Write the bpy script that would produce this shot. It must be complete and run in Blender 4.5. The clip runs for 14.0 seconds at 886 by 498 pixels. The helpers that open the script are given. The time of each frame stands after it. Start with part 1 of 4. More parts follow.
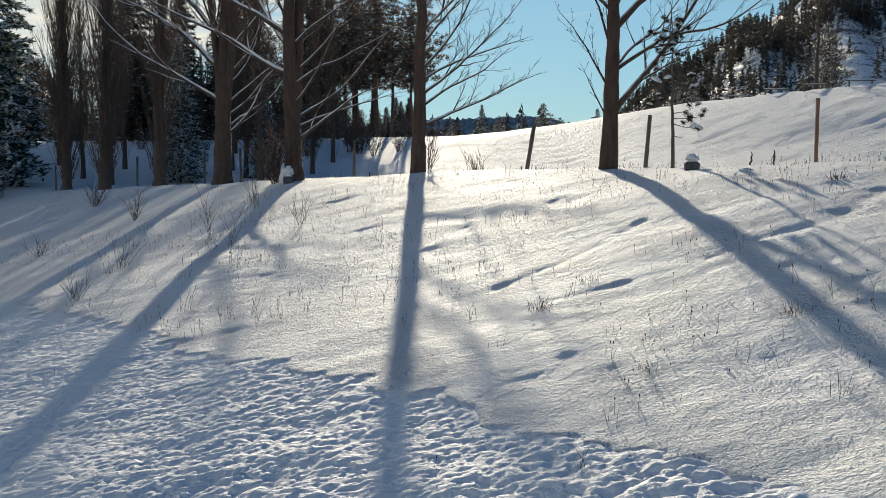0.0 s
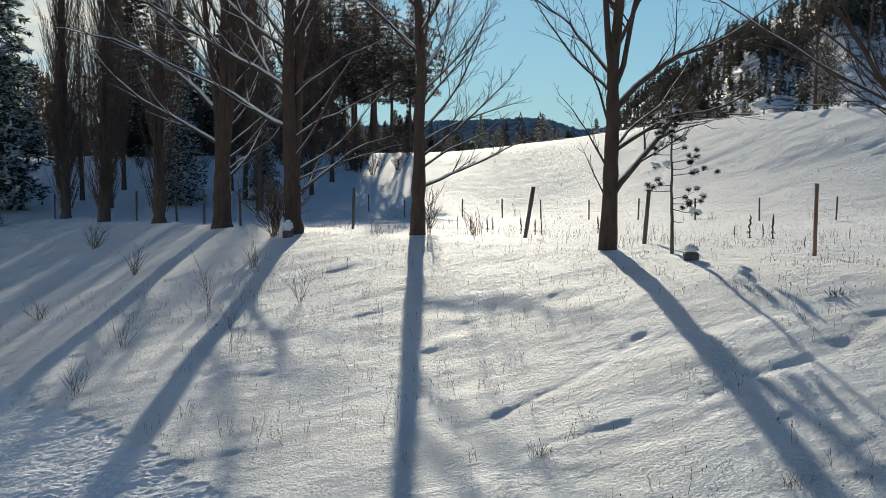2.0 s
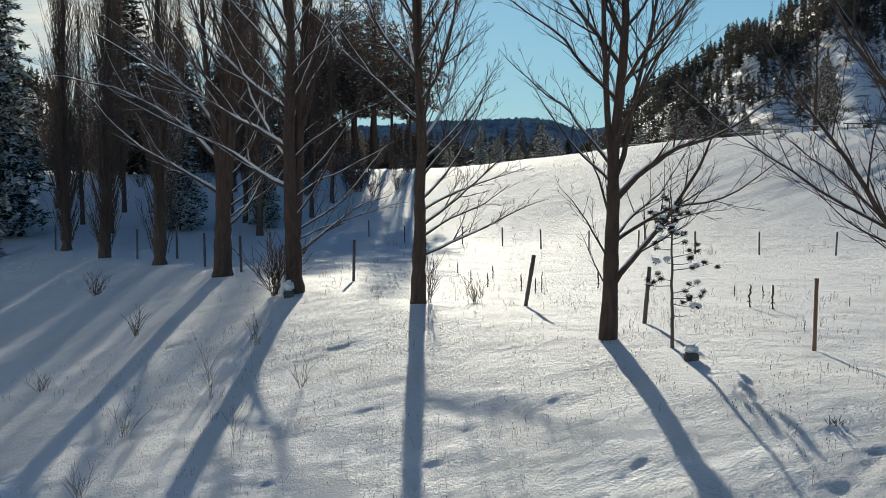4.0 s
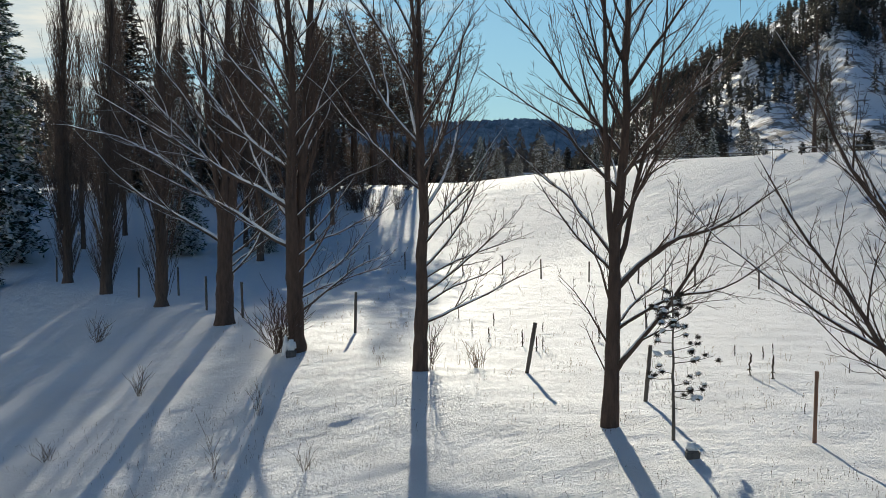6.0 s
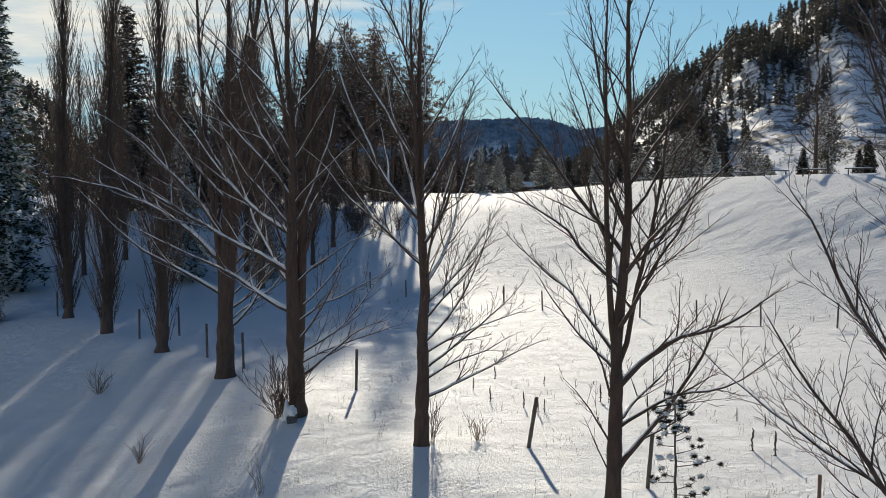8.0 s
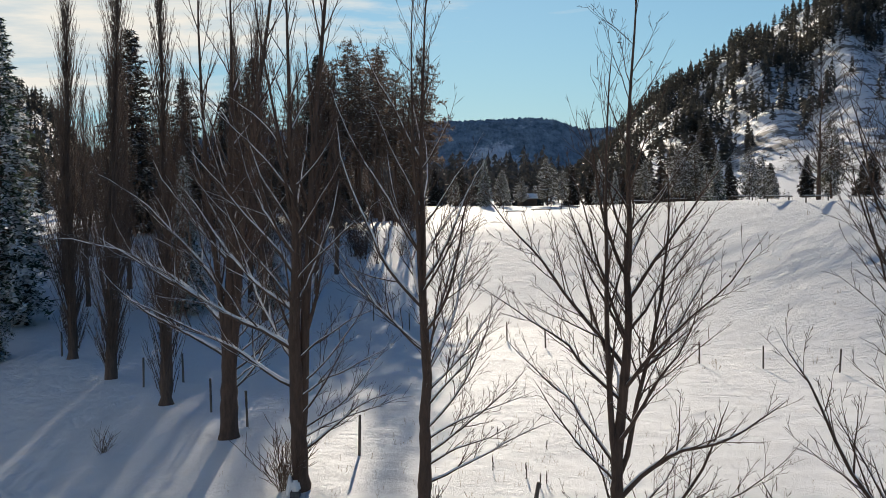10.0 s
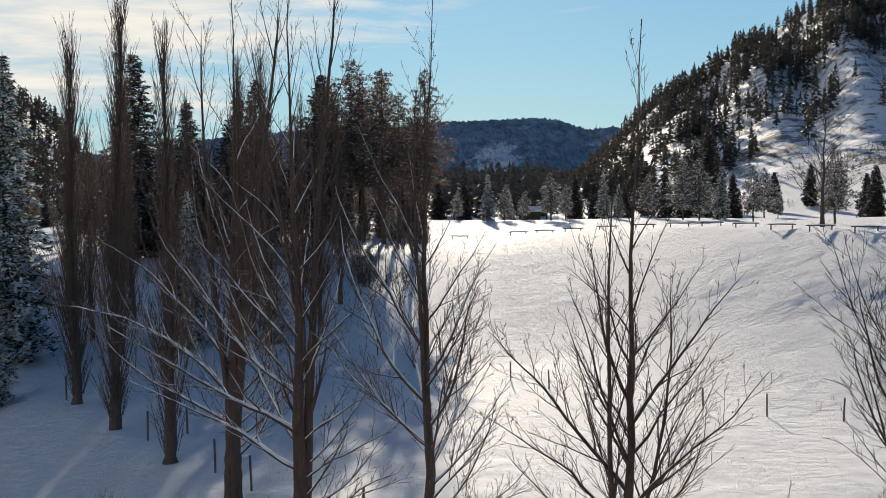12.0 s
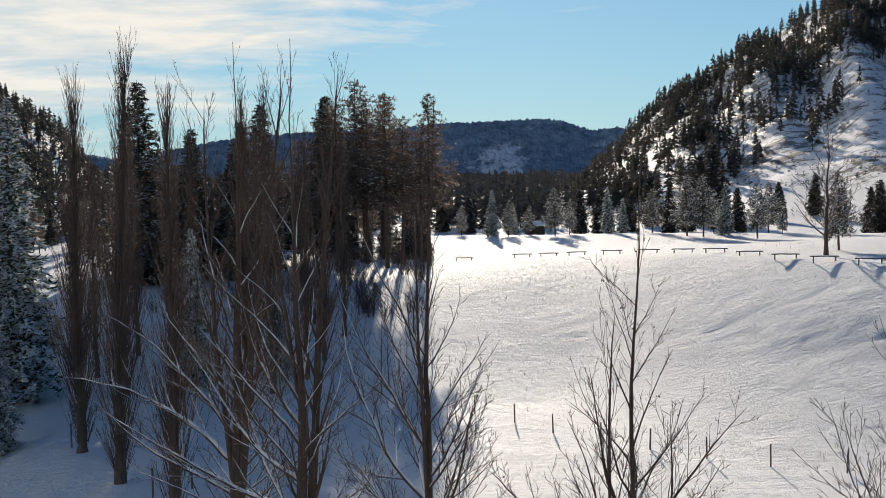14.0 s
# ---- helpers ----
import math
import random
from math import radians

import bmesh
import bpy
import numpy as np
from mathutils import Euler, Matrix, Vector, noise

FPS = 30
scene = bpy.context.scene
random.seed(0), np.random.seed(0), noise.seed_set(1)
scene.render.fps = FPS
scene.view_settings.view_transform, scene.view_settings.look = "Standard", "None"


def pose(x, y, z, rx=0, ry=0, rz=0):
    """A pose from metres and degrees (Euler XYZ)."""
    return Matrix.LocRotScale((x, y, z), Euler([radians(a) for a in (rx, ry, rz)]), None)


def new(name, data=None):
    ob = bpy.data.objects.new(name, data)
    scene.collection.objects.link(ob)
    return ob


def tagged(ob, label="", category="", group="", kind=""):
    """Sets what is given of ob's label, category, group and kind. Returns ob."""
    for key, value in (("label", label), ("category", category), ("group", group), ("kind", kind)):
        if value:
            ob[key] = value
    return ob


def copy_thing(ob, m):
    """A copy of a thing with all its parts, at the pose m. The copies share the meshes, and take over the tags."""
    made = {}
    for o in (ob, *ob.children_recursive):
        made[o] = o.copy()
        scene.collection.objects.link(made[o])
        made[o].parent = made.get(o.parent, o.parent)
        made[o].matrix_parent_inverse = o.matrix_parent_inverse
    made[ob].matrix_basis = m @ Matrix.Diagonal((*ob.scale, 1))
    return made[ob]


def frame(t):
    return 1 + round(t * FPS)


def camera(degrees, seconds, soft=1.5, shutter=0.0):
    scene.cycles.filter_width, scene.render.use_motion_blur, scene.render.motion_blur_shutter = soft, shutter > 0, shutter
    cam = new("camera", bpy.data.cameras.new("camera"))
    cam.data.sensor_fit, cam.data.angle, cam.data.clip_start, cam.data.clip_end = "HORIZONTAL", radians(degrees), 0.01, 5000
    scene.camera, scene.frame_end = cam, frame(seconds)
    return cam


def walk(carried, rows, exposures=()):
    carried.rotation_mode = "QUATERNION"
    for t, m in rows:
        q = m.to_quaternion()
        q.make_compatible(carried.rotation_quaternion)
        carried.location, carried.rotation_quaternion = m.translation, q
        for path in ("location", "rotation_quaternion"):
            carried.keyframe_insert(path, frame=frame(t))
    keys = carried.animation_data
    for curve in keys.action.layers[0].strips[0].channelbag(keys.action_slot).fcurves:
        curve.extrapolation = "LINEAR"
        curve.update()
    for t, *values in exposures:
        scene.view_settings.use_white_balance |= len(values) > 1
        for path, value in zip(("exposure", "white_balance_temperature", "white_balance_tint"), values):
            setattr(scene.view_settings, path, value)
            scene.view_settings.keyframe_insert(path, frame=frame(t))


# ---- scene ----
# ---- camera and walk ----
cam = camera(40.08, 14.0, soft=0.9)
PATH = [
    (0, 0.000, -0.000, 2.700, -0.000, -3.300, -0.000),
    (0.5, -0.008, 0.005, 3.079, -0.027, -3.281, -0.035),
    (1, -0.013, 0.020, 3.472, -0.040, -3.268, -0.053),
    (1.5, -0.016, 0.033, 3.896, -0.049, -3.271, -0.060),
    (2, -0.017, 0.059, 4.340, -0.055, -3.279, -0.055),
    (2.5, -0.023, 0.104, 4.804, -0.052, -3.302, -0.050),
    (3, -0.024, 0.146, 5.277, -0.051, -3.320, -0.042),
    (5.5, -0.087, -0.001, 7.578, -0.095, -3.313, 0.044),
    (6, -0.104, 0.037, 8.046, -0.101, -3.321, 0.057),
    (6.5, -0.119, 0.074, 8.533, -0.107, -3.341, 0.079),
    (7, -0.127, 0.149, 9.059, -0.105, -3.363, 0.112),
    (7.5, -0.117, 0.215, 9.586, -0.090, -3.382, 0.151),
    (8, -0.098, 0.265, 10.093, -0.061, -3.405, 0.186),
    (10.5, -0.028, 0.253, 13.075, 0.168, -3.446, 0.360),
    (11, -0.033, 0.268, 13.709, 0.209, -3.461, 0.391),
    (11.5, -0.022, 0.321, 14.387, 0.241, -3.467, 0.427),
    (12, 0.002, 0.359, 15.049, 0.286, -3.471, 0.471),
    (12.5, 0.029, 0.384, 15.724, 0.329, -3.473, 0.529),
    (13, 0.058, 0.401, 16.408, 0.376, -3.465, 0.590),
    (13.5, 0.085, 0.440, 17.082, 0.436, -3.473, 0.651),
    (14, 0.103, 0.403, 17.791, 0.491, -3.473, 0.717),
]
walk(cam, [(t, pose(x, y, z, 90 + p, r, w)) for t, x, y, z, w, p, r in PATH],
     exposures=((0.0, 0.36, 6740, 7), (3.0, 0.20, 6440, 4), (6.5, 0.30, 6400, 6), (8.0, 0.30, 6500, 8), (12.0, 0.40, 6700, 11), (14.0, 0.40, 6660, 11)))

# ---- world, sun, exposure ----
SUN_ELEV, SUN_LEFT = 12.8, 0.5
world = bpy.data.worlds.new("sky")
scene.world = world
world.use_nodes = True
wn, wl = world.node_tree.nodes, world.node_tree.links
wn.clear()
sky = wn.new("ShaderNodeTexSky")
sky.sky_type = "NISHITA"
sky.sun_disc = False
sky.sun_elevation = radians(SUN_ELEV)
sky.sun_rotation = radians(-SUN_LEFT)
sky.air_density, sky.dust_density, sky.ozone_density, sky.altitude = 1.0, 0.1, 3.0, 800
w_out, w_bg = wn.new("ShaderNodeOutputWorld"), wn.new("ShaderNodeBackground")
w_bg.inputs["Strength"].default_value = 0.065
w_tc, w_sep = wn.new("ShaderNodeTexCoord"), wn.new("ShaderNodeSeparateXYZ")
w_map, w_noise, w_ramp = wn.new("ShaderNodeMapping"), wn.new("ShaderNodeTexNoise"), wn.new("ShaderNodeValToRGB")
w_mix = wn.new("ShaderNodeMix")
w_mix.data_type = "RGBA"
w_map.inputs["Scale"].default_value = (2.2, 2.2, 16.0)
w_map.inputs["Rotation"].default_value = (0.0, radians(7), 0.0)
w_noise.inputs["Scale"].default_value, w_noise.inputs["Detail"].default_value, w_noise.inputs["Roughness"].default_value = 2.6, 8.0, 0.62
w_noise.inputs["Distortion"].default_value = 0.5
# the cloud sheet lies low on the left; it thins out towards the right, the horizon and the zenith
w_left, w_high, w_sum, w_over, w_fade = (wn.new("ShaderNodeMath") for _ in range(5))
w_left.operation, w_high.operation, w_sum.operation, w_over.operation, w_fade.operation = "MULTIPLY_ADD", "MULTIPLY_ADD", "ADD", "SUBTRACT", "MAXIMUM"
w_over.inputs[1].default_value, w_fade.inputs[1].default_value = 0.25, 0.0
w_drop = wn.new("ShaderNodeMath")
w_drop.operation = "MULTIPLY_ADD"
w_drop.inputs[1].default_value = -7.0
w_left.inputs[1].default_value, w_left.inputs[2].default_value = -0.95, -0.37
w_high.inputs[1].default_value, w_high.inputs[2].default_value = 3.0, 0.0
w_ramp.color_ramp.elements[0].position, w_ramp.color_ramp.elements[1].position = 0.47, 0.72
for a, b in ((w_tc.outputs["Generated"], w_sep.inputs[0]), (w_tc.outputs["Generated"], w_map.inputs["Vector"]), (w_map.outputs[0], w_noise.inputs["Vector"]),
             (w_sep.outputs["X"], w_left.inputs[0]), (w_sep.outputs["Z"], w_high.inputs[0]), (w_left.outputs[0], w_sum.inputs[0]), (w_sep.outputs["Z"], w_over.inputs[0]), (w_over.outputs[0], w_fade.inputs[0]),
             (w_fade.outputs[0], w_drop.inputs[0]), (w_high.outputs[0], w_drop.inputs[2]), (w_drop.outputs[0], w_sum.inputs[1])):
    wl.new(a, b)
w_tot = wn.new("ShaderNodeMath")
w_tot.operation = "ADD"
wl.new(w_noise.outputs[0], w_tot.inputs[0])
wl.new(w_sum.outputs[0], w_tot.inputs[1])
wl.new(w_tot.outputs[0], w_ramp.inputs[0])
wl.new(w_ramp.outputs[0], w_mix.inputs["Factor"])
w_tint = wn.new("ShaderNodeMix")
w_tint.data_type, w_tint.blend_type = "RGBA", "MULTIPLY"
w_tint.inputs["Factor"].default_value = 1.0
w_tint.inputs["B"].default_value = (0.78, 0.97, 1.06, 1)
wl.new(sky.outputs[0], w_tint.inputs["A"])
# clear cold air: the low sky stays blue
w_low, w_air = wn.new("ShaderNodeMath"), wn.new("ShaderNodeMix")
w_low.operation, w_low.use_clamp = "MULTIPLY_ADD", True
w_low.inputs[1].default_value, w_low.inputs[2].default_value = -1.6, 0.62
w_air.data_type = "RGBA"
w_air.inputs["B"].default_value = (3.4, 6.5, 8.9, 1)
wl.new(w_sep.outputs["Z"], w_low.inputs[0])
wl.new(w_low.outputs[0], w_air.inputs["Factor"])
wl.new(w_tint.outputs["Result"], w_air.inputs["A"])
# the sky deepens towards the zenith
w_up, w_deep = wn.new("ShaderNodeMath"), wn.new("ShaderNodeMix")
w_up.operation, w_up.use_clamp = "MULTIPLY_ADD", True
w_up.inputs[1].default_value, w_up.inputs[2].default_value = 3.0, -0.5
w_deep.data_type, w_deep.blend_type = "RGBA", "MULTIPLY"
w_deep.inputs["B"].default_value = (0.27, 0.82, 1.10, 1)
wl.new(w_sep.outputs["Z"], w_up.inputs[0])
wl.new(w_up.outputs[0], w_deep.inputs["Factor"])
wl.new(w_air.outputs["Result"], w_deep.inputs["A"])
wl.new(w_deep.outputs["Result"], w_mix.inputs["A"])
w_thick, w_shade, w_cloud = wn.new("ShaderNodeTexNoise"), wn.new("ShaderNodeValToRGB"), wn.new("ShaderNodeMix")
w_thick.inputs["Scale"].default_value, w_thick.inputs["Detail"].default_value, w_thick.inputs["Roughness"].default_value = 5.5, 7.0, 0.6
w_shade.color_ramp.elements[0].position, w_shade.color_ramp.elements[1].position = 0.36, 0.62
w_cloud.data_type = "RGBA"
w_cloud.inputs["A"].default_value, w_cloud.inputs["B"].default_value = (7.4, 8.4, 8.8, 1), (10.6, 10.3, 9.5, 1)
wl.new(w_map.outputs[0], w_thick.inputs["Vector"])
wl.new(w_thick.outputs[0], w_shade.inputs[0])
wl.new(w_shade.outputs[0], w_cloud.inputs["Factor"])
wl.new(w_cloud.outputs["Result"], w_mix.inputs["B"])
wl.new(w_mix.outputs["Result"], w_bg.inputs["Color"])
wl.new(w_bg.outputs[0], w_out.inputs[0])

sun_data = bpy.data.lights.new("sun", "SUN")
sun_data.energy, sun_data.angle, sun_data.color = 5.6, radians(0.55), (1.0, 0.895, 0.735)
sun = new("sun", sun_data)
to_sun = Vector((-math.sin(radians(SUN_LEFT)) * math.cos(radians(SUN_ELEV)), math.cos(radians(SUN_LEFT)) * math.cos(radians(SUN_ELEV)), math.sin(radians(SUN_ELEV))))
sun.matrix_world = Matrix.Translation(to_sun * 300) @ to_sun.to_track_quat("Z", "Y").to_matrix().to_4x4()


# ---- materials ----
def material(name, rough=0.8):
    m = bpy.data.materials.new(name)
    m.use_nodes = True
    b = m.node_tree.nodes["Principled BSDF"]
    b.inputs["Roughness"].default_value = rough
    return m, m.node_tree.nodes, m.node_tree.links, b


def noise_node(n, l, scale, detail=4.0, rough=0.55, vec=None, stretch=None):
    t = n.new("ShaderNodeTexNoise")
    t.inputs["Scale"].default_value, t.inputs["Detail"].default_value, t.inputs["Roughness"].default_value = scale, detail, rough
    c = vec or n.new("ShaderNodeTexCoord").outputs["Object"]
    if stretch:
        mp = n.new("ShaderNodeMapping")
        mp.inputs["Scale"].default_value = stretch
        l.new(c, mp.inputs["Vector"])
        c = mp.outputs[0]
    l.new(c, t.inputs["Vector"])
    return t.outputs[0]


def ramp(n, l, src, stops):
    r = n.new("ShaderNodeValToRGB")
    e = r.color_ramp.elements
    while len(e) < len(stops):
        e.new(0.5)
    for k, (p, c) in zip(e, stops):
        k.position, k.color = p, (*c, 1)
    l.new(src, r.inputs[0])
    return r.outputs[0]


def mix(n, l, fac, a, b, blend="MIX"):
    m = n.new("ShaderNodeMix")
    m.data_type, m.blend_type = "RGBA", blend
    for key, v in (("Factor", fac), ("A", a), ("B", b)):
        if isinstance(v, (tuple, float, int)):
            m.inputs[key].default_value = (*v, 1) if isinstance(v, tuple) else v
        else:
            l.new(v, m.inputs[key])
    return m.outputs["Result"]


def calc(n, l, op, a, b=0.0):
    m = n.new("ShaderNodeMath")
    m.operation = op
    for i, v in enumerate((a, b)):
        if isinstance(v, (float, int)):
            m.inputs[i].default_value = v
        else:
            l.new(v, m.inputs[i])
    return m.outputs[0]


def bump(n, l, bsdf, height, strength, dist=0.02):
    b = n.new("ShaderNodeBump")
    b.inputs["Strength"].default_value, b.inputs["Distance"].default_value = strength, dist
    l.new(height, b.inputs["Height"])
    l.new(b.outputs[0], bsdf.inputs["Normal"])


def up_mask(n, l, low, high, scale, spread=0.35):
    """0 to 1 where the surface looks upward, broken by noise: where snow lies."""
    g = n.new("ShaderNodeNewGeometry")
    s = n.new("ShaderNodeSeparateXYZ")
    l.new(g.outputs["Normal"], s.inputs[0])
    k = noise_node(n, l, scale, 3.0)
    t = calc(n, l, "ADD", s.outputs["Z"], calc(n, l, "MULTIPLY", calc(n, l, "SUBTRACT", k, 0.5), spread * 4))
    return ramp(n, l, t, ((low, (0, 0, 0)), (high, (1, 1, 1))))


def snow_relief(n, l, b, fine=1.0, drift=0.0):
    """Soft wind relief and the grain of settled snow."""
    h = noise_node(n, l, 4.5, 4.0, 0.6)
    patch = ramp(n, l, noise_node(n, l, 0.8, 3.0), ((0.35, (0.45, 0.45, 0.45)), (0.65, (1, 1, 1))))
    crust = calc(n, l, "MULTIPLY", noise_node(n, l, 12.0, 3.0, 0.6), 1.2)
    for scale, weight in ((22.0, 0.9), (48.0, 0.4)):
        crust = calc(n, l, "ADD", crust, calc(n, l, "MULTIPLY", noise_node(n, l, scale, 3.0, 0.6), weight))
    h = calc(n, l, "ADD", h, calc(n, l, "MULTIPLY", crust, patch))
    if drift:
        # longer ripples out on the meadow
        sep = n.new("ShaderNodeSeparateXYZ")
        l.new(n.new("ShaderNodeTexCoord").outputs["Object"], sep.inputs[0])
        open_ground = calc(n, l, "MINIMUM", calc(n, l, "MAXIMUM", calc(n, l, "MULTIPLY", calc(n, l, "SUBTRACT", sep.outputs["Y"], 36.0), 0.04), 0.0), 1.0)
        steep = calc(n, l, "MINIMUM", calc(n, l, "MAXIMUM", calc(n, l, "MULTIPLY", calc(n, l, "SUBTRACT", sep.outputs["Z"], 13.0), 0.2), 0.0), 1.0)
        open_ground = calc(n, l, "MULTIPLY", open_ground, calc(n, l, "SUBTRACT", 1.0, steep))
        waves = calc(n, l, "ADD", calc(n, l, "MULTIPLY", noise_node(n, l, 0.9, 4.0, 0.6, stretch=(1.0, 2.0, 1.0)), drift * 0.6), calc(n, l, "MULTIPLY", noise_node(n, l, 1.6, 5.0, 0.65, stretch=(0.65, 1.6, 1.0)), drift * 2.6))
        h = calc(n, l, "ADD", h, calc(n, l, "MULTIPLY", waves, open_ground))
    bump(n, l, b, h, min(1.0, 1.0 * fine), 0.075)


def snow_material(name="snow", fine=1.0):
    m, n, l, b = material(name, 0.75)
    big = noise_node(n, l, 0.35, 3.0)
    b.inputs["Specular IOR Level"].default_value = 0.1
    col = ramp(n, l, big, ((0.35, (0.80, 0.815, 0.84)), (0.65, (0.86, 0.865, 0.87))))
    l.new(col, b.inputs["Base Color"])
    snow_relief(n, l, b, fine)
    return m


def bark_material(name, dark, light, snow_low=0.62, snow_high=0.8, scale=9.0):
    m, n, l, b = material(name, 0.9)
    ridges = noise_node(n, l, scale, 6.0, 0.65, stretch=(1, 1, 0.22))
    blotch = noise_node(n, l, 1.1, 3.0)
    c = ramp(n, l, ridges, ((0.3, dark), (0.7, light)))
    c = mix(n, l, calc(n, l, "MULTIPLY", blotch, 0.5), c, tuple(v * 0.6 for v in dark))
    k = up_mask(n, l, snow_low, snow_high, 3.0, 0.14)
    l.new(mix(n, l, k, c, (0.82, 0.83, 0.85)), b.inputs["Base Color"])
    bump(n, l, b, ridges, 1.0, 0.06)
    return m


def needle_material(name, dark, light, frost=0.5, thin=0.48):
    m, n, l, b = material(name, 0.7)
    g = n.new("ShaderNodeNewGeometry")
    c = mix(n, l, g.outputs["Random Per Island"], dark, light)
    k = up_mask(n, l, 1.0 - frost, 1.12 - frost * 0.8, 0.9, 0.3)
    c = mix(n, l, k, c, (0.80, 0.82, 0.85))
    l.new(c, b.inputs["Base Color"])
    thru, both = n.new("ShaderNodeBsdfTranslucent"), n.new("ShaderNodeMixShader")
    both.inputs[0].default_value = thin
    l.new(c, thru.inputs["Color"])
    l.new(b.outputs[0], both.inputs[1])
    l.new(thru.outputs[0], both.inputs[2])
    l.new(both.outputs[0], n["Material Output"].inputs["Surface"])
    return m


def plain_material(name, a, c, scale, rough=0.8, stretch=None, strength=0.3):
    m, n, l, b = material(name, rough)
    k = noise_node(n, l, scale, 5.0, 0.6, stretch=stretch)
    l.new(ramp(n, l, k, ((0.3, a), (0.7, c))), b.inputs["Base Color"])
    bump(n, l, b, k, strength, 0.01)
    return m


def hillside_material():
    """Snow with brush, rock and dry scrub showing through."""
    m, n, l, b = material("snowy_hillside", 0.8)
    a = noise_node(n, l, 0.030, 8.0, 0.7)
    c = noise_node(n, l, 0.16, 8.0, 0.75, stretch=(1.0, 1.0, 2.2))
    t = calc(n, l, "ADD", calc(n, l, "MULTIPLY", a, 0.45), calc(n, l, "MULTIPLY", c, 0.65))
    pos = n.new("ShaderNodeTexCoord").outputs["Object"]
    sep = n.new("ShaderNodeSeparateXYZ")
    l.new(pos, sep.inputs[0])
    up = calc(n, l, "MULTIPLY", calc(n, l, "SUBTRACT", sep.outputs["Z"], 12.0), 0.2)
    far = calc(n, l, "MINIMUM", calc(n, l, "MAXIMUM", up, 0.0), 1.0)
    scrub = ramp(n, l, t, ((0.555, (0, 0, 0)), (0.59, (1, 1, 1))))
    tone = mix(n, l, c, (0.055, 0.045, 0.035), (0.16, 0.13, 0.10))
    l.new(mix(n, l, calc(n, l, "MULTIPLY", scrub, calc(n, l, "MULTIPLY", far, 0.85)), (0.82, 0.83, 0.85), tone), b.inputs["Base Color"])
    snow_relief(n, l, b, 1.0, 1.3)
    b.inputs["Specular IOR Level"].default_value = 0.1
    b.inputs["Roughness"].default_value = 0.75
    return m


def mountain_material():
    m, n, l, b = material("hazed_forested_mountain", 0.9)
    a = noise_node(n, l, 0.006, 8.0, 0.65)
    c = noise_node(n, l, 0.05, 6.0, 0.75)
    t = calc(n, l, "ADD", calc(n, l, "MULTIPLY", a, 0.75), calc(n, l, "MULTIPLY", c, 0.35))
    # forest tones with the blue haze of distance painted into the base colour
    hazed_wood = mix(n, l, ramp(n, l, c, ((0.35, (0, 0, 0)), (0.62, (1, 1, 1)))), (0.075, 0.125, 0.175), (0.25, 0.34, 0.42))
    # open snowy cliffs on the near face
    near, sep = n.new("ShaderNodeMapping"), n.new("ShaderNodeVectorMath")
    near.inputs["Location"].default_value, near.inputs["Scale"].default_value = (-0.95, 0.0, -1.15), (0.0105, 0.0, 0.021)
    sep.operation = "LENGTH"
    l.new(n.new("ShaderNodeTexCoord").outputs["Object"], near.inputs["Vector"])
    l.new(near.outputs[0], sep.inputs[0])
    cliff = calc(n, l, "MAXIMUM", calc(n, l, "SUBTRACT", 1.0, sep.outputs["Value"]), 0.0)
    t = calc(n, l, "ADD", t, calc(n, l, "MULTIPLY", cliff, 0.11))
    l.new(mix(n, l, ramp(n, l, t, ((0.62, (0, 0, 0)), (0.68, (0.8, 0.8, 0.8)))), hazed_wood, (0.72, 0.75, 0.80)), b.inputs["Base Color"])
    return m


M_HILL = hillside_material()
M_CLOD = snow_material("trampled_snow", 0.4)
M_CAP = snow_material("snow_cap", 0.5)
M_BARK = bark_material("cottonwood_bark", (0.052, 0.033, 0.024), (0.145, 0.090, 0.066), 0.78, 0.95)
M_LIMB_LIGHT = bark_material("lightly_snowed_limb_bark", (0.052, 0.033, 0.024), (0.145, 0.090, 0.066), 0.50, 0.70)
M_LIMB_MID = bark_material("part_snowed_limb_bark", (0.052, 0.033, 0.024), (0.145, 0.090, 0.066), 0.34, 0.52)
M_LIMB = bark_material("snowy_limb_bark", (0.052, 0.033, 0.024), (0.145, 0.090, 0.066), 0.02, 0.24)
M_POPLAR = bark_material("poplar_bark", (0.066, 0.044, 0.033), (0.17, 0.115, 0.088), 0.8, 0.95)
M_PINE_BARK = bark_material("pine_bark", (0.055, 0.034, 0.026), (0.16, 0.10, 0.07), 0.9, 1.0)
M_SPRUCE = needle_material("spruce_needles", (0.026, 0.044, 0.034), (0.062, 0.090, 0.060), 0.45)
M_PINE = needle_material("pine_needles", (0.100, 0.076, 0.060), (0.20, 0.150, 0.118), 0.05)
M_YOUNG = needle_material("young_pine_needles", (0.060, 0.062, 0.050), (0.135, 0.128, 0.100), 0.36)
M_WOODS = needle_material("hill_pine_needles", (0.030, 0.030, 0.026), (0.075, 0.068, 0.054), 0.0, 0.25)
M_VALLEY = needle_material("valley_conifer_needles", (0.032, 0.034, 0.034), (0.080, 0.074, 0.068), 0.0, 0.15)
M_FIR = needle_material("dark_fir_needles", (0.030, 0.027, 0.022), (0.070, 0.058, 0.046), 0.12, 0.3)
M_POST = plain_material("weathered_post_wood", (0.13, 0.066, 0.042), (0.30, 0.165, 0.11), 14, 0.85, (1, 1, 0.08))
M_GREY = plain_material("grey_post_wood", (0.06, 0.05, 0.042), (0.16, 0.135, 0.11), 14, 0.85, (1, 1, 0.08))
M_STALK = plain_material("dry_stalks", (0.10, 0.065, 0.035), (0.30, 0.21, 0.12), 6)
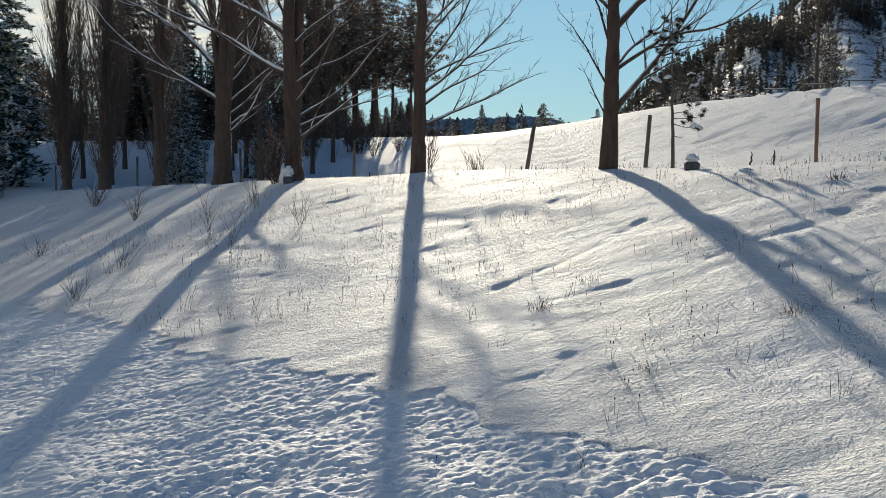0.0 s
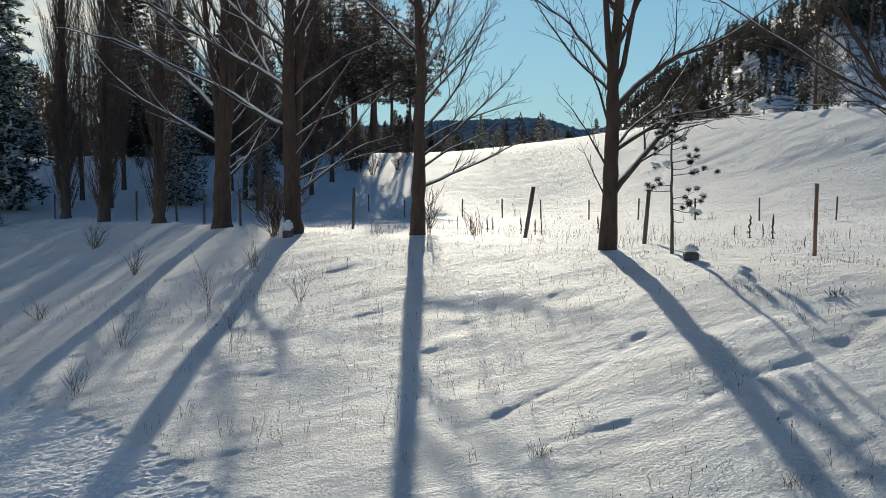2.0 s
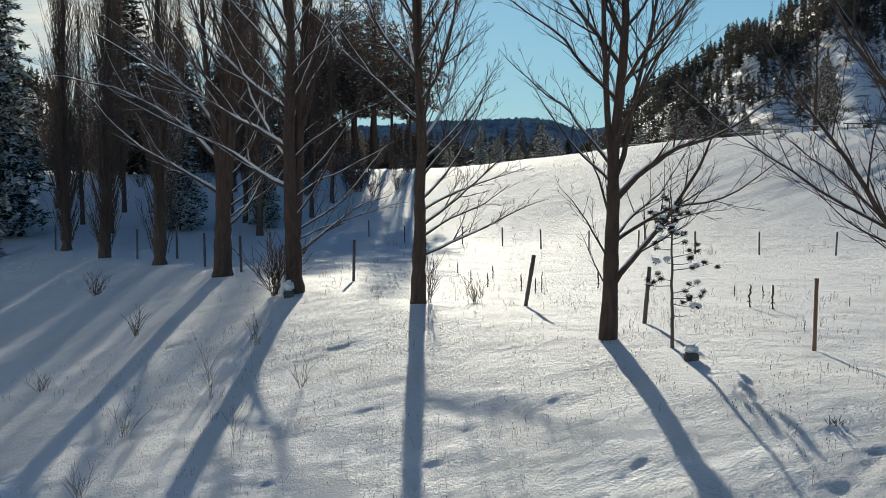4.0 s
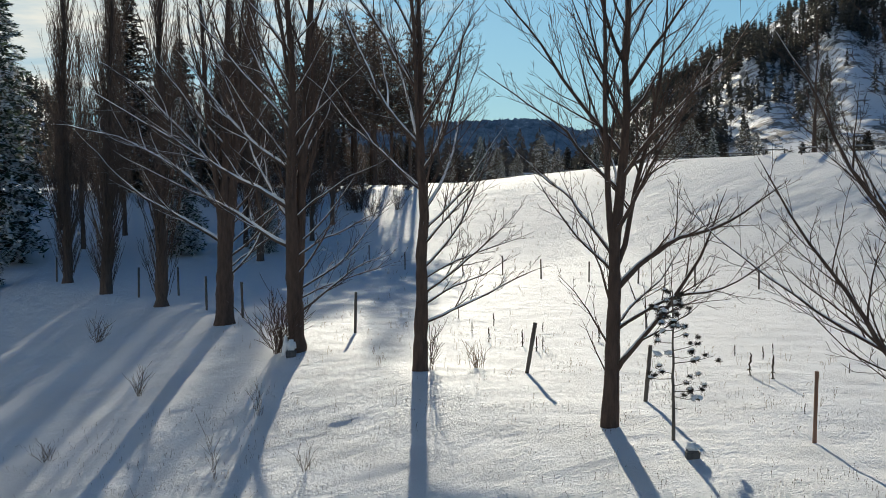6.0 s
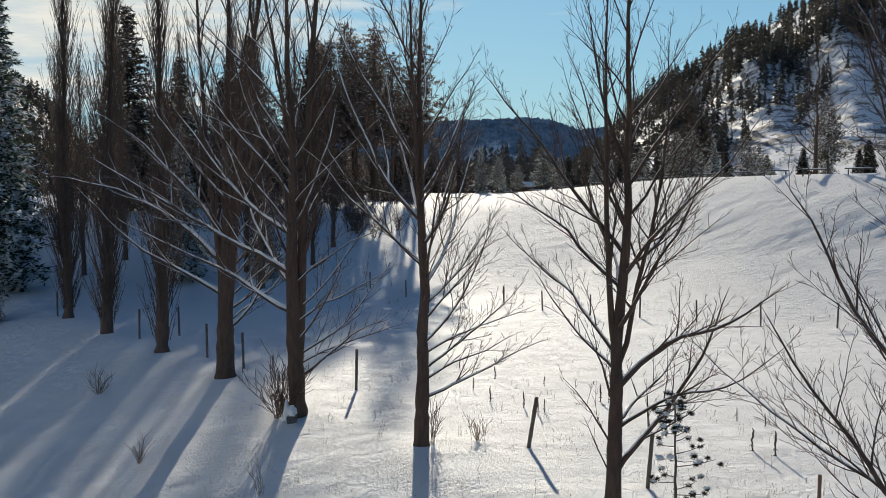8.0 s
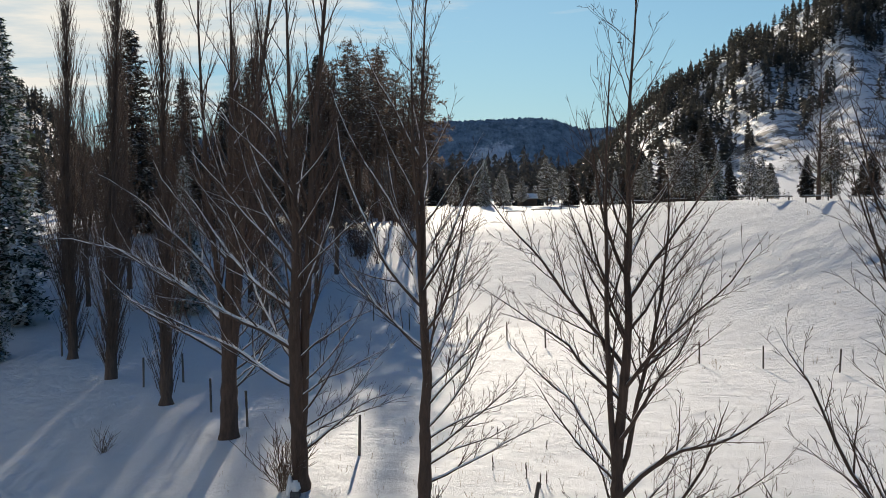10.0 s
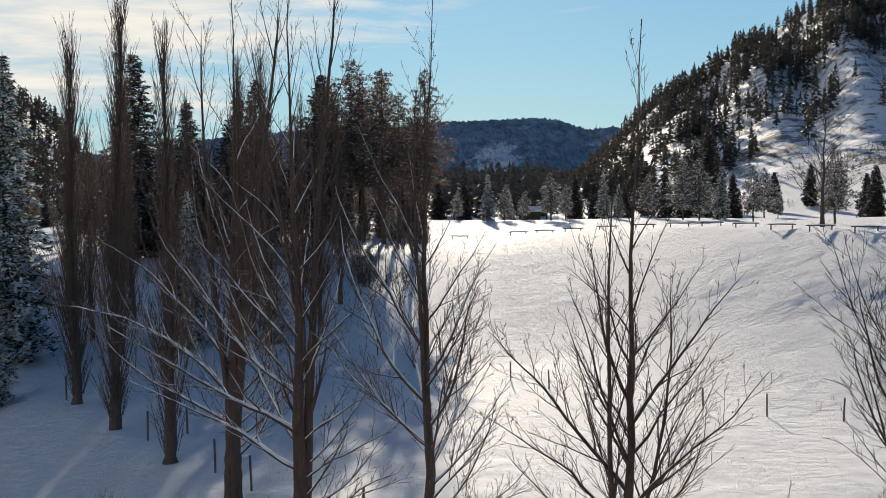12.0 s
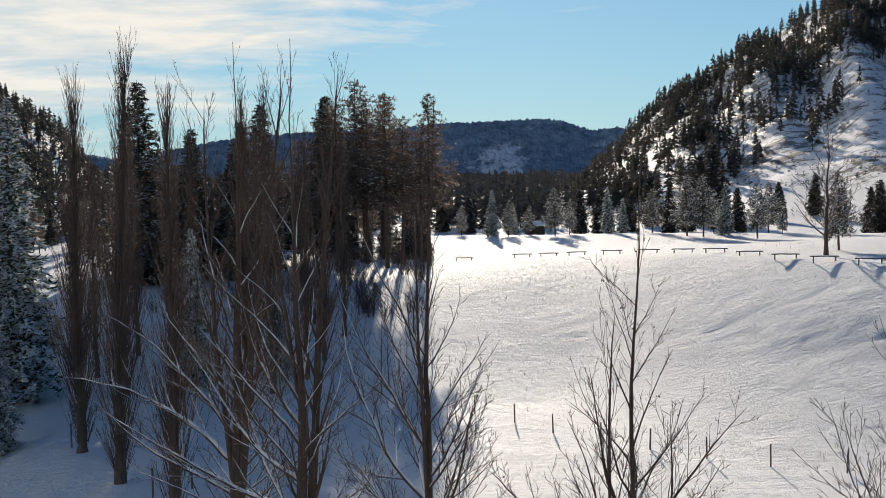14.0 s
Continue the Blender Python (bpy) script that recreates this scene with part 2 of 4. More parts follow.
M_WEED = plain_material("dark_dry_weeds", (0.05, 0.034, 0.02), (0.17, 0.12, 0.075), 6)
M_STRAW = plain_material("pale_straw", (0.24, 0.17, 0.10), (0.46, 0.36, 0.23), 6)
M_DARKSTALK = plain_material("dark_seed_stalk", (0.03, 0.022, 0.016), (0.09, 0.065, 0.045), 20)
M_STONE = plain_material("dark_stone", (0.05, 0.05, 0.055), (0.13, 0.125, 0.12), 10, 0.85)
M_PLANK = plain_material("brown_planks", (0.035, 0.022, 0.016), (0.09, 0.058, 0.04), 3, 0.85, (6, 6, 0.3))
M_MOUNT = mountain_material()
M_WIRE = plain_material("rusty_wire", (0.06, 0.05, 0.045), (0.14, 0.11, 0.09), 30, 0.6)


# ---- mesh helpers ----
def mesh_object(name, verts, faces, mat, parent=None, label="", smooth=True, slots=None):
    me = bpy.data.meshes.new(name)
    me.from_pydata(verts, [], faces)
    for k in mat if isinstance(mat, tuple) else (mat,):
        me.materials.append(k)
    if slots:
        me.polygons.foreach_set("material_index", slots)
    if smooth:
        me.shade_smooth()
    ob = new(name, me)
    ob.parent = parent
    return tagged(ob, label)


def part(name, bm, mat, parent=None, label="", smooth=False):
    me = bpy.data.meshes.new(name)
    bm.to_mesh(me)
    bm.free()
    me.materials.append(mat)
    if smooth:
        me.shade_smooth()
    ob = new(name, me)
    ob.parent = parent
    return tagged(ob, label)


def tube(V, F, pts, radii, sides, cap=False):
    """A tapered tube through the points."""
    base = len(V)
    side = None
    for i, p in enumerate(pts):
        d = pts[min(i + 1, len(pts) - 1)] - pts[max(i - 1, 0)]
        if d.length < 1e-6:
            d = Vector((0, 0, 1))
        d.normalize()
        if side is None:
            side = d.orthogonal().normalized()
        side = side - d * side.dot(d)
        side.normalize()
        other = d.cross(side)
        for k in range(sides):
            a = 2 * math.pi * k / sides
            V.append(p + (side * math.cos(a) + other * math.sin(a)) * radii[i])
    for i in range(len(pts) - 1):
        for k in range(sides):
            a, b = base + i * sides + k, base + i * sides + (k + 1) % sides
            F.append((a, b, b + sides, a + sides))
    if cap:
        F.append(tuple(base + (len(pts) - 1) * sides + k for k in range(sides)))


def lattice(ix, iy, seed):
    h = (ix.astype(np.int64) * 374761393 + iy.astype(np.int64) * 668265263 + seed * 974634777) & 0xFFFFFFFF
    h = ((h ^ (h >> 13)) * 1274126177) & 0xFFFFFFFF
    return ((h ^ (h >> 16)) & 0xFFFF) / 65535.0


def vnoise(x, y, seed=0):
    ix, iy = np.floor(x), np.floor(y)
    fx, fy = x - ix, y - iy
    fx, fy = fx * fx * fx * (fx * (fx * 6 - 15) + 10), fy * fy * fy * (fy * (fy * 6 - 15) + 10)
    a, b = lattice(ix, iy, seed), lattice(ix + 1, iy, seed)
    c, d = lattice(ix, iy + 1, seed), lattice(ix + 1, iy + 1, seed)
    return (a + (b - a) * fx) * (1 - fy) + (c + (d - c) * fx) * fy - 0.5


def fbm(x, y, octaves=4, seed=0, gain=0.5):
    t, amp = 0.0, 1.0
    for o in range(octaves):
        t = t + amp * vnoise(x * 2 ** o + o * 17.3, y * 2 ** o - o * 9.1, seed + o)
        amp *= gain
    return t


def smooth01(t):
    t = np.clip(t, 0, 1)
    return t * t * (3 - 2 * t)


# ---- ground ----
RIDGE_AZ = (0.0, 5.0, 6.4, 7.4, 8.4, 9.4, 10.8, 12.4, 14.0, 15.7, 17.5, 20.0, 26.0, 40.0)
RIDGE_TAN = (-0.03, -0.03, -0.003, 0.014, 0.030, 0.046, 0.064, 0.082, 0.099, 0.115, 0.128, 0.145, 0.18, 0.22)


def across(x, y):
    """Metres from the tree row (positive: down the bank, where the camera is) and along it."""
    return -0.873 * (x - 3.39) - 0.488 * (y - 25), -0.488 * (x - 3.39) + 0.873 * (y - 25)


# height over the row's foot, across the bank, with the kinks rounded off
BANK_S = np.linspace(-60, 40, 1001)
BANK_Z = np.interp(BANK_S, (-33, -20, -8, -3, -1, 0, 1, 1.8, 2.7, 3.3, 4.9, 6, 7.3, 9, 12, 15, 20, 40),
                   (-0.35, -0.30, -0.20, -0.12, -0.05, 0.0, -0.14, -0.32, -0.52, -0.70, -1.12, -1.44, -1.74, -2.12, -2.85, -3.5, -4.0, -4.3))
BANK_Z = np.convolve(np.pad(BANK_Z, 12, mode="edge"), np.hanning(25) / np.hanning(25).sum(), mode="valid")


def large_shape(x, y):
    s, el = across(x, y)
    base = 3.0 - 0.018 * np.clip(el, 0, 90) + np.interp(s, BANK_S, BANK_Z)
    top = np.interp(el, (30, 50, 58, 65, 72, 82, 92, 100, 108, 118), (10.4, 10.25, 10.15, 10.0, 9.85, 9.3, 8.65, 8.05, 7.6, 7.3)) - 0.07 * np.clip(9 - x, 0, 8) * smooth01((170 - y) / 30)
    w = np.clip((-s - 62 + 31) / 31, 0, 1)
    w = w * w * (2.2 - 1.2 * w)
    v = np.clip(((y - 132) - 0.15 * (x + 44) + 54) / 54, 0, 1)
    v = v * v * (3 - 2 * v) * 0.5 + v * 0.5
    k = 0.14 * np.clip((w + v) * 2, 0.01, 1)
    h = np.clip(0.5 + 0.5 * (w - v) / k, 0, 1)
    w = np.minimum(v + (w - v) * h + k * h * (1 - h), 1.0)
    z = base * (1 - w) + top * w
    az, d = np.degrees(np.arctan2(x, np.maximum(y, 1))), np.hypot(x, y)
    # the meadow lies higher towards the hill and sinks away beyond the young pines
    z = z + 0.35 * smooth01((x - 17) / 16) * smooth01((d - 118) / 30) * smooth01((250 - d) / 60) * (y > 0)
    z = z - 2.2 * smooth01((d - 203) / 60) * (y > 0)
    # the steep hill beyond the meadow
    far = np.interp(az, (5, 9, 14, 20, 40), (880, 860, 900, 900, 840))
    near = np.interp(az, (5, 9, 14, 20, 40), (470, 400, 330, 290, 230))
    ridge = 17.8 + far * np.interp(az, RIDGE_AZ, RIDGE_TAN) - 8
    f = np.clip((d - near) / (far - near), 0, 1)
    bulge = 1 + 0.10 * np.sin(az * 1.7 + f * 5) * f * (1 - f) * 4
    z = z + np.maximum(ridge, 0) * (0.55 * f + 0.45 * f * f * (3 - 2 * f)) * bulge * (d < 2600)
    # the wooded slope far to the left
    lf = np.clip((d - 230) / 170, 0, 1) * np.interp(az, (-60, -22, -18, -15.5, -13), (70, 40, 24, 3, 0))
    return z + lf * np.clip((2600 - d) / 500, 0, 1)


def hit_ground(x, y):
    return float(ground_z(np.array([float(x)]), np.array([float(y)]))[0])


def trodden(x, y):
    """1 on the churned, trampled snow at the foot of the bank."""
    s, el = across(x, y)
    edge = 10.75 + 0.09 * el + 0.12 * np.sin(el * 0.8) + 0.4 * fbm(x * 1.3, y * 1.3, 3, 5) + 0.22 * fbm(x * 5.5, y * 5.5, 2, 6)
    return smooth01((s - edge) / 0.22)


TRACKS = (((0.55, 15.15), (3.1, 17.6), 0.26, 0.026), ((0.7, 13.72), (4.7, 14.9), 0.28, 0.028), ((4.55, 14.75), (6.6, 16.6), 0.42, 0.036))


def ground_z(x, y):
    z = large_shape(x, y)
    s, el = across(x, y)
    d = np.hypot(x, y)
    near = np.clip(1.3 - d / 160, 0, 1)
    z = z + 0.11 * fbm(x * 0.22, y * 0.22, 3, 14) * near + 0.034 * fbm(x * 0.9, y * 0.9 * 1.4, 3, 23) * near
    field = smooth01((-s - 34) / 12)
    z = z + field * (0.05 * fbm(x * 0.17, y * 0.28, 3, 43) + 0.14 * fbm(x * 0.05, y * 0.08, 2, 41) + 0.04 * fbm(x * 0.4, y * 0.9, 3, 47) + 0.05 * fbm(x * 0.9, y * 2.4, 3, 49)) * smooth01((3 - rim_of(x, y)) / 12)
    # a shallow gully along the foot of the rise
    z = z - 0.20 * np.exp(-((s + 46.5 + 1.5 * np.sin(el * 0.2)) / 3.2) ** 2) * smooth01((52 - el) / 14) * smooth01((el - 5) / 15)
    # wind ripples and soft dimples on the bank
    bank = np.clip(1.15 - np.abs(d - 18) / 40, 0, 1)
    z = z + 0.011 * fbm(x * 3.4 + 0.6 * y, y * 4.4, 3, 31) * bank
    z = z - 0.005 * smooth01((vnoise(x * 0.75, y * 0.9, 77) - 0.27) * 6) * bank
    z = z - 0.11 * trodden(x, y) * (d < 40)
    for (ax, ay), (bx, by), wide, deep in TRACKS:
        vx, vy = bx - ax, by - ay
        n = math.hypot(vx, vy)
        u = ((x - ax) * vx + (y - ay) * vy) / n
        c = ((x - ax) * vy - (y - ay) * vx) / n + 0.07 * np.sin(u * 2.1 + ax)
        on = np.exp(-(c / wide * 2.2) ** 2) * smooth01(u / 0.3) * smooth01((n - u) / 0.3)
        z = z - deep * on * (0.8 + 0.2 * np.sin(u * math.pi / 0.62 + ax) ** 2) * np.clip(0.85 + 0.9 * vnoise(u * 1.7 + ax * 3.1, c * 0, 3), 0, 1.2)
    far = smooth01((d - 230) / 120)
    z = z + far * np.clip(np.abs(large_shape(x, y) - 7.3) / 20, 0, 1) * (9 * fbm(x / 75, y / 75, 5, 83))
    return z


def rim_of(x, y):
    s, el = across(x, y)
    return np.maximum(-s - 62, (y - 132) - 0.15 * (x + 44))


def steps(*spans):
    out = []
    for a, b, step in spans:
        k = max(1, round((b - a) / step))
        out += [a + (b - a) * i / k for i in range(k)]
    return np.array(out + [spans[-1][1]])


def build_ground():
    gx = steps((-3000, -600, 200), (-600, -150, 18), (-150, -60, 5), (-60, -24, 1.1), (-24, -14, 0.35), (-14, -6, 0.10), (-6, 6, 0.07), (6, 12, 0.10), (12, 30, 0.4),
               (30, 60, 1.2), (60, 320, 4), (320, 600, 14), (600, 3000, 200))
    gy = steps((-60, 0, 6), (0, 7.5, 0.5), (7.5, 14, 0.07), (14, 34, 0.09), (34, 72, 0.28), (72, 160, 0.7), (160, 320, 4), (320, 940, 5), (940, 3000, 160))
    x, y = np.meshgrid(gx, gy)
    z = ground_z(x, y)
    nx, ny = len(gx), len(gy)
    co = np.stack([x, y, z], -1).reshape(-1, 3)
    i = (np.arange(ny - 1)[:, None] * nx + np.arange(nx - 1)[None, :]).ravel()
    quads = np.stack([i, i + 1, i + nx + 1, i + nx], -1)
    me = bpy.data.meshes.new("ground")
    me.vertices.add(len(co))
    me.vertices.foreach_set("co", co.ravel())
    me.loops.add(quads.size)
    me.loops.foreach_set("vertex_index", quads.ravel().astype(np.int32))
    me.polygons.add(len(quads))
    me.polygons.foreach_set("loop_start", np.arange(0, quads.size, 4, dtype=np.int32))
    me.update(calc_edges=True)
    me.validate()
    me.materials.append(M_HILL)
    me.shade_smooth()
    tagged(new("ground", me), "deep snow over bank, meadow and hillside", "ground", kind="structure")


build_ground()


def clod_field(x, y, cell, seed):
    """Rounded lumps scattered at random, one to a cell: their height over the floor, 0 to 1."""
    gx, gy = np.floor(x / cell), np.floor(y / cell)
    best = np.zeros_like(x)
    for ox in (-1, 0, 1):
        for oy in (-1, 0, 1):
            ix, iy = gx + ox, gy + oy
            cx, cy = (ix + lattice(ix, iy, seed)) * cell, (iy + lattice(ix, iy, seed + 1)) * cell
            wide = cell * (0.35 + 0.65 * lattice(ix, iy, seed + 2))
            d = 1 - ((x - cx) ** 2 + (y - cy) ** 2) / wide ** 2
            best = np.maximum(best, np.sqrt(np.maximum(d, 0)) * wide / cell)
    return best


def build_trampled():
    """The churned snow at the foot of the bank, clod by clod."""
    el, s = np.meshgrid(np.arange(-23, 6, 0.0235), np.arange(9.0, 16.0, 0.0235))
    x, y = 3.39 - 0.873 * s - 0.488 * el, 25 - 0.488 * s + 0.873 * el
    rim = smooth01(np.minimum(np.minimum(el + 23, 6 - el), 16.0 - s) / 1.5)
    t = trodden(x, y) * rim
    wx, wy = x + 0.05 * fbm(x * 6, y * 6, 2, 15), y + 0.05 * fbm(x * 6, y * 6, 2, 16)
    coarse = np.clip(0.18 + 0.7 * fbm(x * 0.45, y * 0.45, 2, 63) - 0.09 * (el + 9), 0.0, 1.0)
    clods = 0.050 * coarse * clod_field(wx, wy, 0.16, 301) + (0.012 + 0.018 * coarse) * clod_field(wx, wy, 0.085, 311) + 0.013 * clod_field(wx + 3.1, wy, 0.055, 321)
    z = ground_z(x, y) + t * 0.104 - (1 - t) * 0.012 + t * (clods - 0.03 + 0.008 * fbm(x * 1.3, y * 1.3, 2, 69) + 0.008 * fbm(x * 14, y * 14, 2, 70))
    nx, ny = el.shape[1], el.shape[0]
    co = np.stack([x, y, z], -1).reshape(-1, 3)
    k = (np.arange(ny - 1)[:, None] * nx + np.arange(nx - 1)[None, :]).ravel()
    quads = np.stack([k, k + nx, k + nx + 1, k + 1], -1)
    keep = t.reshape(-1)[quads].max(axis=1) > 0.02
    quads = quads[keep]
    ob = mesh_object("trampled_snow", co.tolist(), quads.tolist(), M_CLOD)
    tagged(ob, "lumpy trampled snow at the foot of the bank", "snow", kind="structure")


build_trampled()

SKYLINE_AZ = (-40, -26, -20.5, -17.8, -15.5, -13, -11.3, -9, -6.5, -2.8, -0.3, 1.2, 2.5, 4.1, 5.2, 6.5, 7.0, 7.7, 8.5, 12, 20, 40)
SKYLINE_TAN = (0.03, 0.03, 0.028, 0.021, 0.015, 0.022, 0.028, 0.033, 0.036, 0.0375, 0.0415, 0.042, 0.043, 0.0445, 0.042, 0.034, 0.035, 0.0365, 0.034, 0.03, 0.03, 0.03)


def build_mountain():
    az = np.linspace(-42, 42, 1500)
    f = np.linspace(0, 1, 60)
    A, Fr = np.meshgrid(az, f)
    d = 2260 + 240 * Fr
    top = 17.8 + 2500 * np.interp(A, SKYLINE_AZ, SKYLINE_TAN)
    x, y = d * np.sin(np.radians(A)), d * np.cos(np.radians(A))
    prof = Fr ** 0.9
    z = -10 + (top + 10) * prof + (34 * fbm(x / 260, y / 140, 4, 91)) * np.sin(np.pi * np.clip(Fr, 0, 1)) ** 0.7
    z = z + 7 * np.abs(vnoise(A * 26, Fr * 50, 95)) * (Fr > 0.05) * 1.6
    co = np.stack([x, y, z], -1).reshape(-1, 3)
    nx = len(az)
    i = (np.arange(len(f) - 1)[:, None] * nx + np.arange(nx - 1)[None, :]).ravel()
    quads = np.stack([i, i + 1, i + nx + 1, i + nx], -1)
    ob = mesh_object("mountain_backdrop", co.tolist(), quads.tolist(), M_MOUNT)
    tagged(ob, "dark forested mountain ridge beyond the valley", "mountain", kind="structure")


build_mountain()


# ---- bare trees ----
def grow(V, F, p, d, r, length, level, rng, rise, wig, thin, dens, slots=None, fan=(28, 52)):
    """One branch with its side branches, bending upward as it goes."""
    n = max(3, min(12, int(length / (0.32 if level > 1 else 0.22)) + 2))
    pts, dirs = [p.copy()], [d.copy()]
    step = length / n
    for i in range(n):
        up = rise if isinstance(rise, float) else rise[0] if i < n * 0.5 else rise[1]
        d = d + Vector((rng.gauss(0, wig), rng.gauss(0, wig), rng.gauss(0, wig) + up * step))
        d.normalize()
        p = p + d * step
        pts.append(p.copy())
        dirs.append(d.copy())
    rad = [max(thin, r * (1 - 0.88 * (i / n) ** 0.9)) for i in range(n + 1)]
    rad[-1] = thin * 0.5
    tube(V, F, pts, rad, 7 if r > 0.05 else 5 if r > 0.018 else 3)
    if slots is not None:
        slots.extend([0 if r > 0.024 else 1] * (len(F) - len(slots)))
    if level <= 0:
        return
    count = int(length * dens[level] + rng.random())
    turn = rng.random() * 6.28
    for k in range(count):
        f = 0.16 + 0.80 * (k + rng.random() * 0.8) / max(1, count)
        i = min(n - 1, int(f * n))
        q = pts[i].lerp(pts[i + 1], f * n - i)
        a = dirs[i]
        turn += 2.4 + rng.gauss(0, 0.4)
        o = a.orthogonal().normalized()
        o = (Matrix.Rotation(turn, 3, a) @ o)
        o.z = o.z * 0.6 + 0.3
        ang = radians(rng.uniform(*fan))
        nd = (a * math.cos(ang) + o * math.sin(ang)).normalized()
        nl = min(2.2 + 0.04 * length, length * (1 - 0.72 * f) * rng.uniform(0.27, 0.55)) if level > 1 else min(0.45 * length, rng.uniform(0.28, 0.95) * min(1.0, 0.4 + length * 0.5))
        grow(V, F, q, nd, max(thin, rad[i] * rng.uniform(0.36, 0.55)), nl, level - 1, rng, 0.45 if level == 1 else rise * 1.2 + 0.12 if isinstance(rise, float) else 0.2, wig, thin, dens, slots, fan)


def trunk_path(h, lean, rng, wob):
    pts, x, y = [], 0.0, 0.0
    n = 16
    for i in range(n + 1):
        f = i / n
        pts.append(Vector((lean[0] * f + x, lean[1] * f + y, h * f)))
        if i > 0:
            x += rng.gauss(0, wob)
            y += rng.gauss(0, wob)
    return pts


def along(pts, f):
    k = min(len(pts) - 2, max(0, int(f * (len(pts) - 1))))
    return pts[k].lerp(pts[k + 1], f * (len(pts) - 1) - k)


TAPER = 1.6


def bare_tree(name, label, x, y, h, r, seed, limbs, auto, lean=(0, 0), wob=0.05, mat=None, thin=0.006, group="", dens=(0, 5.0, 3.8, 3.0), limb_mat=None, leaves=0.0, sink=0.12, flare=1.14):
    """A leafless tree. limbs: height, compass turn (0: +x, 90: +y), rise, length, thickness. auto: count, lowest height, crown reach, rise low and high."""
    rng = random.Random(seed)
    mat = mat or M_BARK
    root = new(name)
    root.location = (x, y, hit_ground(x, y) - sink)
    tagged(root, label, "tree", group)
    pts = trunk_path(h, lean, rng, wob)
    fine, fr = [], []
    for k in range(65):
        f = k / 64
        fine.append(along(pts, f))
        low = 1 + (flare - 1) * max(0.0, 1 - f * h / 0.7)
        fr.append((r * (1 - f) ** TAPER + 0.010) * low * (1 + 0.06 * rng.gauss(0, 1) * (1 - f)))
    V, F = [], []
    tube(V, F, fine, fr, 12)
    mesh_object("trunk", V, F, mat, root)
    todo = list(limbs)
    hang, H = [], []
    count, lo, reach, e0, e1 = auto
    turn = rng.random() * 360
    for k in range(count):
        f = (k + rng.random() * 0.7) / count
        hh = lo + (h * 0.97 - lo) * f
        turn += 137.5 + rng.gauss(0, 16)
        ln = reach * (1 - 0.86 * f) * rng.uniform(0.75, 1.15)
        todo.append((hh, turn, e0 + (e1 - e0) * f + rng.gauss(0, 6), ln, 0.0))
    for hh, turn, rise, ln, thick, *curve in todo:
        f = min(0.985, hh / h)
        p = along(pts, f)
        tr = r * (1 - f) ** TAPER + 0.010
        e, a = radians(rise), radians(turn)
        d = Vector((math.cos(a) * math.cos(e), math.sin(a) * math.cos(e), math.sin(e)))
        V, F, slots = [], [], []
        grow(V, F, p, d, thick or min(tr * 0.5, 0.010 + ln * 0.0095), ln, 3 if ln > 1.6 else 2, rng, curve[0] if curve else 0.06 + 0.16 * f * f, 0.028 if rise > 68 else 0.085, thin, tuple(v * 0.62 for v in dens) if rise > 68 else dens, slots, (18, 38) if rise > 68 else (28, 52))
        mesh_object("limb", V, F, (mat if rise > 68 else limb_mat or M_LIMB, mat), root, slots=slots)
        for _ in range(int(leaves * rng.random() * 2 + 0.5)):
            q = V[rng.randrange(len(V) // 2, len(V))]
            for _k in range(rng.choice((1, 2, 3))):
                u = Vector((rng.gauss(0, 1), rng.gauss(0, 1), rng.gauss(-0.5, 0.6))).normalized() * rng.uniform(0.03, 0.06)
                w = u.orthogonal().normalized() * 0.018
                n = len(hang)
                o = q + Vector((rng.gauss(0, 0.02), rng.gauss(0, 0.02), -0.01))
                hang.extend((o, o + u * 0.5 + w, o + u, o + u * 0.5 - w + Vector((0, 0, 0.012))))
                H.append((n, n + 1, n + 2, n + 3))
    if hang:
        mesh_object("dry_leaf_clusters", hang, H, M_DARKSTALK, root, "few withered brown leaves still hanging", False)["kind"] = "stuff"
    return root


ROW = "cottonwoods and poplars along the bank"
OPEN_LABEL = "leafless cottonwood with snow on its upswept limbs, on the snowy bank"
# the spreading trees of the row, nearest first
bare_tree("cottonwood_tree", "young leafless cottonwood with snow-lined low limbs, on the snowy bank", 7.75, 17.2, 14.2, 0.20, 8,
          ((1.35, 180, 34, 5.6, 0.066, 0.19), (1.75, 171, 38, 5.6, 0.046, 0.03), (2.9, 178, 48, 5.6, 0.066, 0.13), (2.3, 186, 44, 4.6, 0.05, 0.05), (2.1, 115, 40, 4.0, 0.055), (4.0, 165, 46, 5.0, 0.055, 0.06), (4.8, 184, 48, 5.0, 0.055, 0.06),
           (5.8, 170, 50, 4.8, 0.05), (6.8, 182, 52, 4.4, 0.05), (7.8, 168, 54, 4.0, 0.045), (1.5, 20, 35, 3.0, 0.05), (1.1, 190, 46, 2.6, 0.03, 0.03)),
          (28, 5.4, 6.4, 40, 66), thin=0.004, dens=(0, 5.0, 3.6, 2.6), limb_mat=M_LIMB_MID, group=ROW)
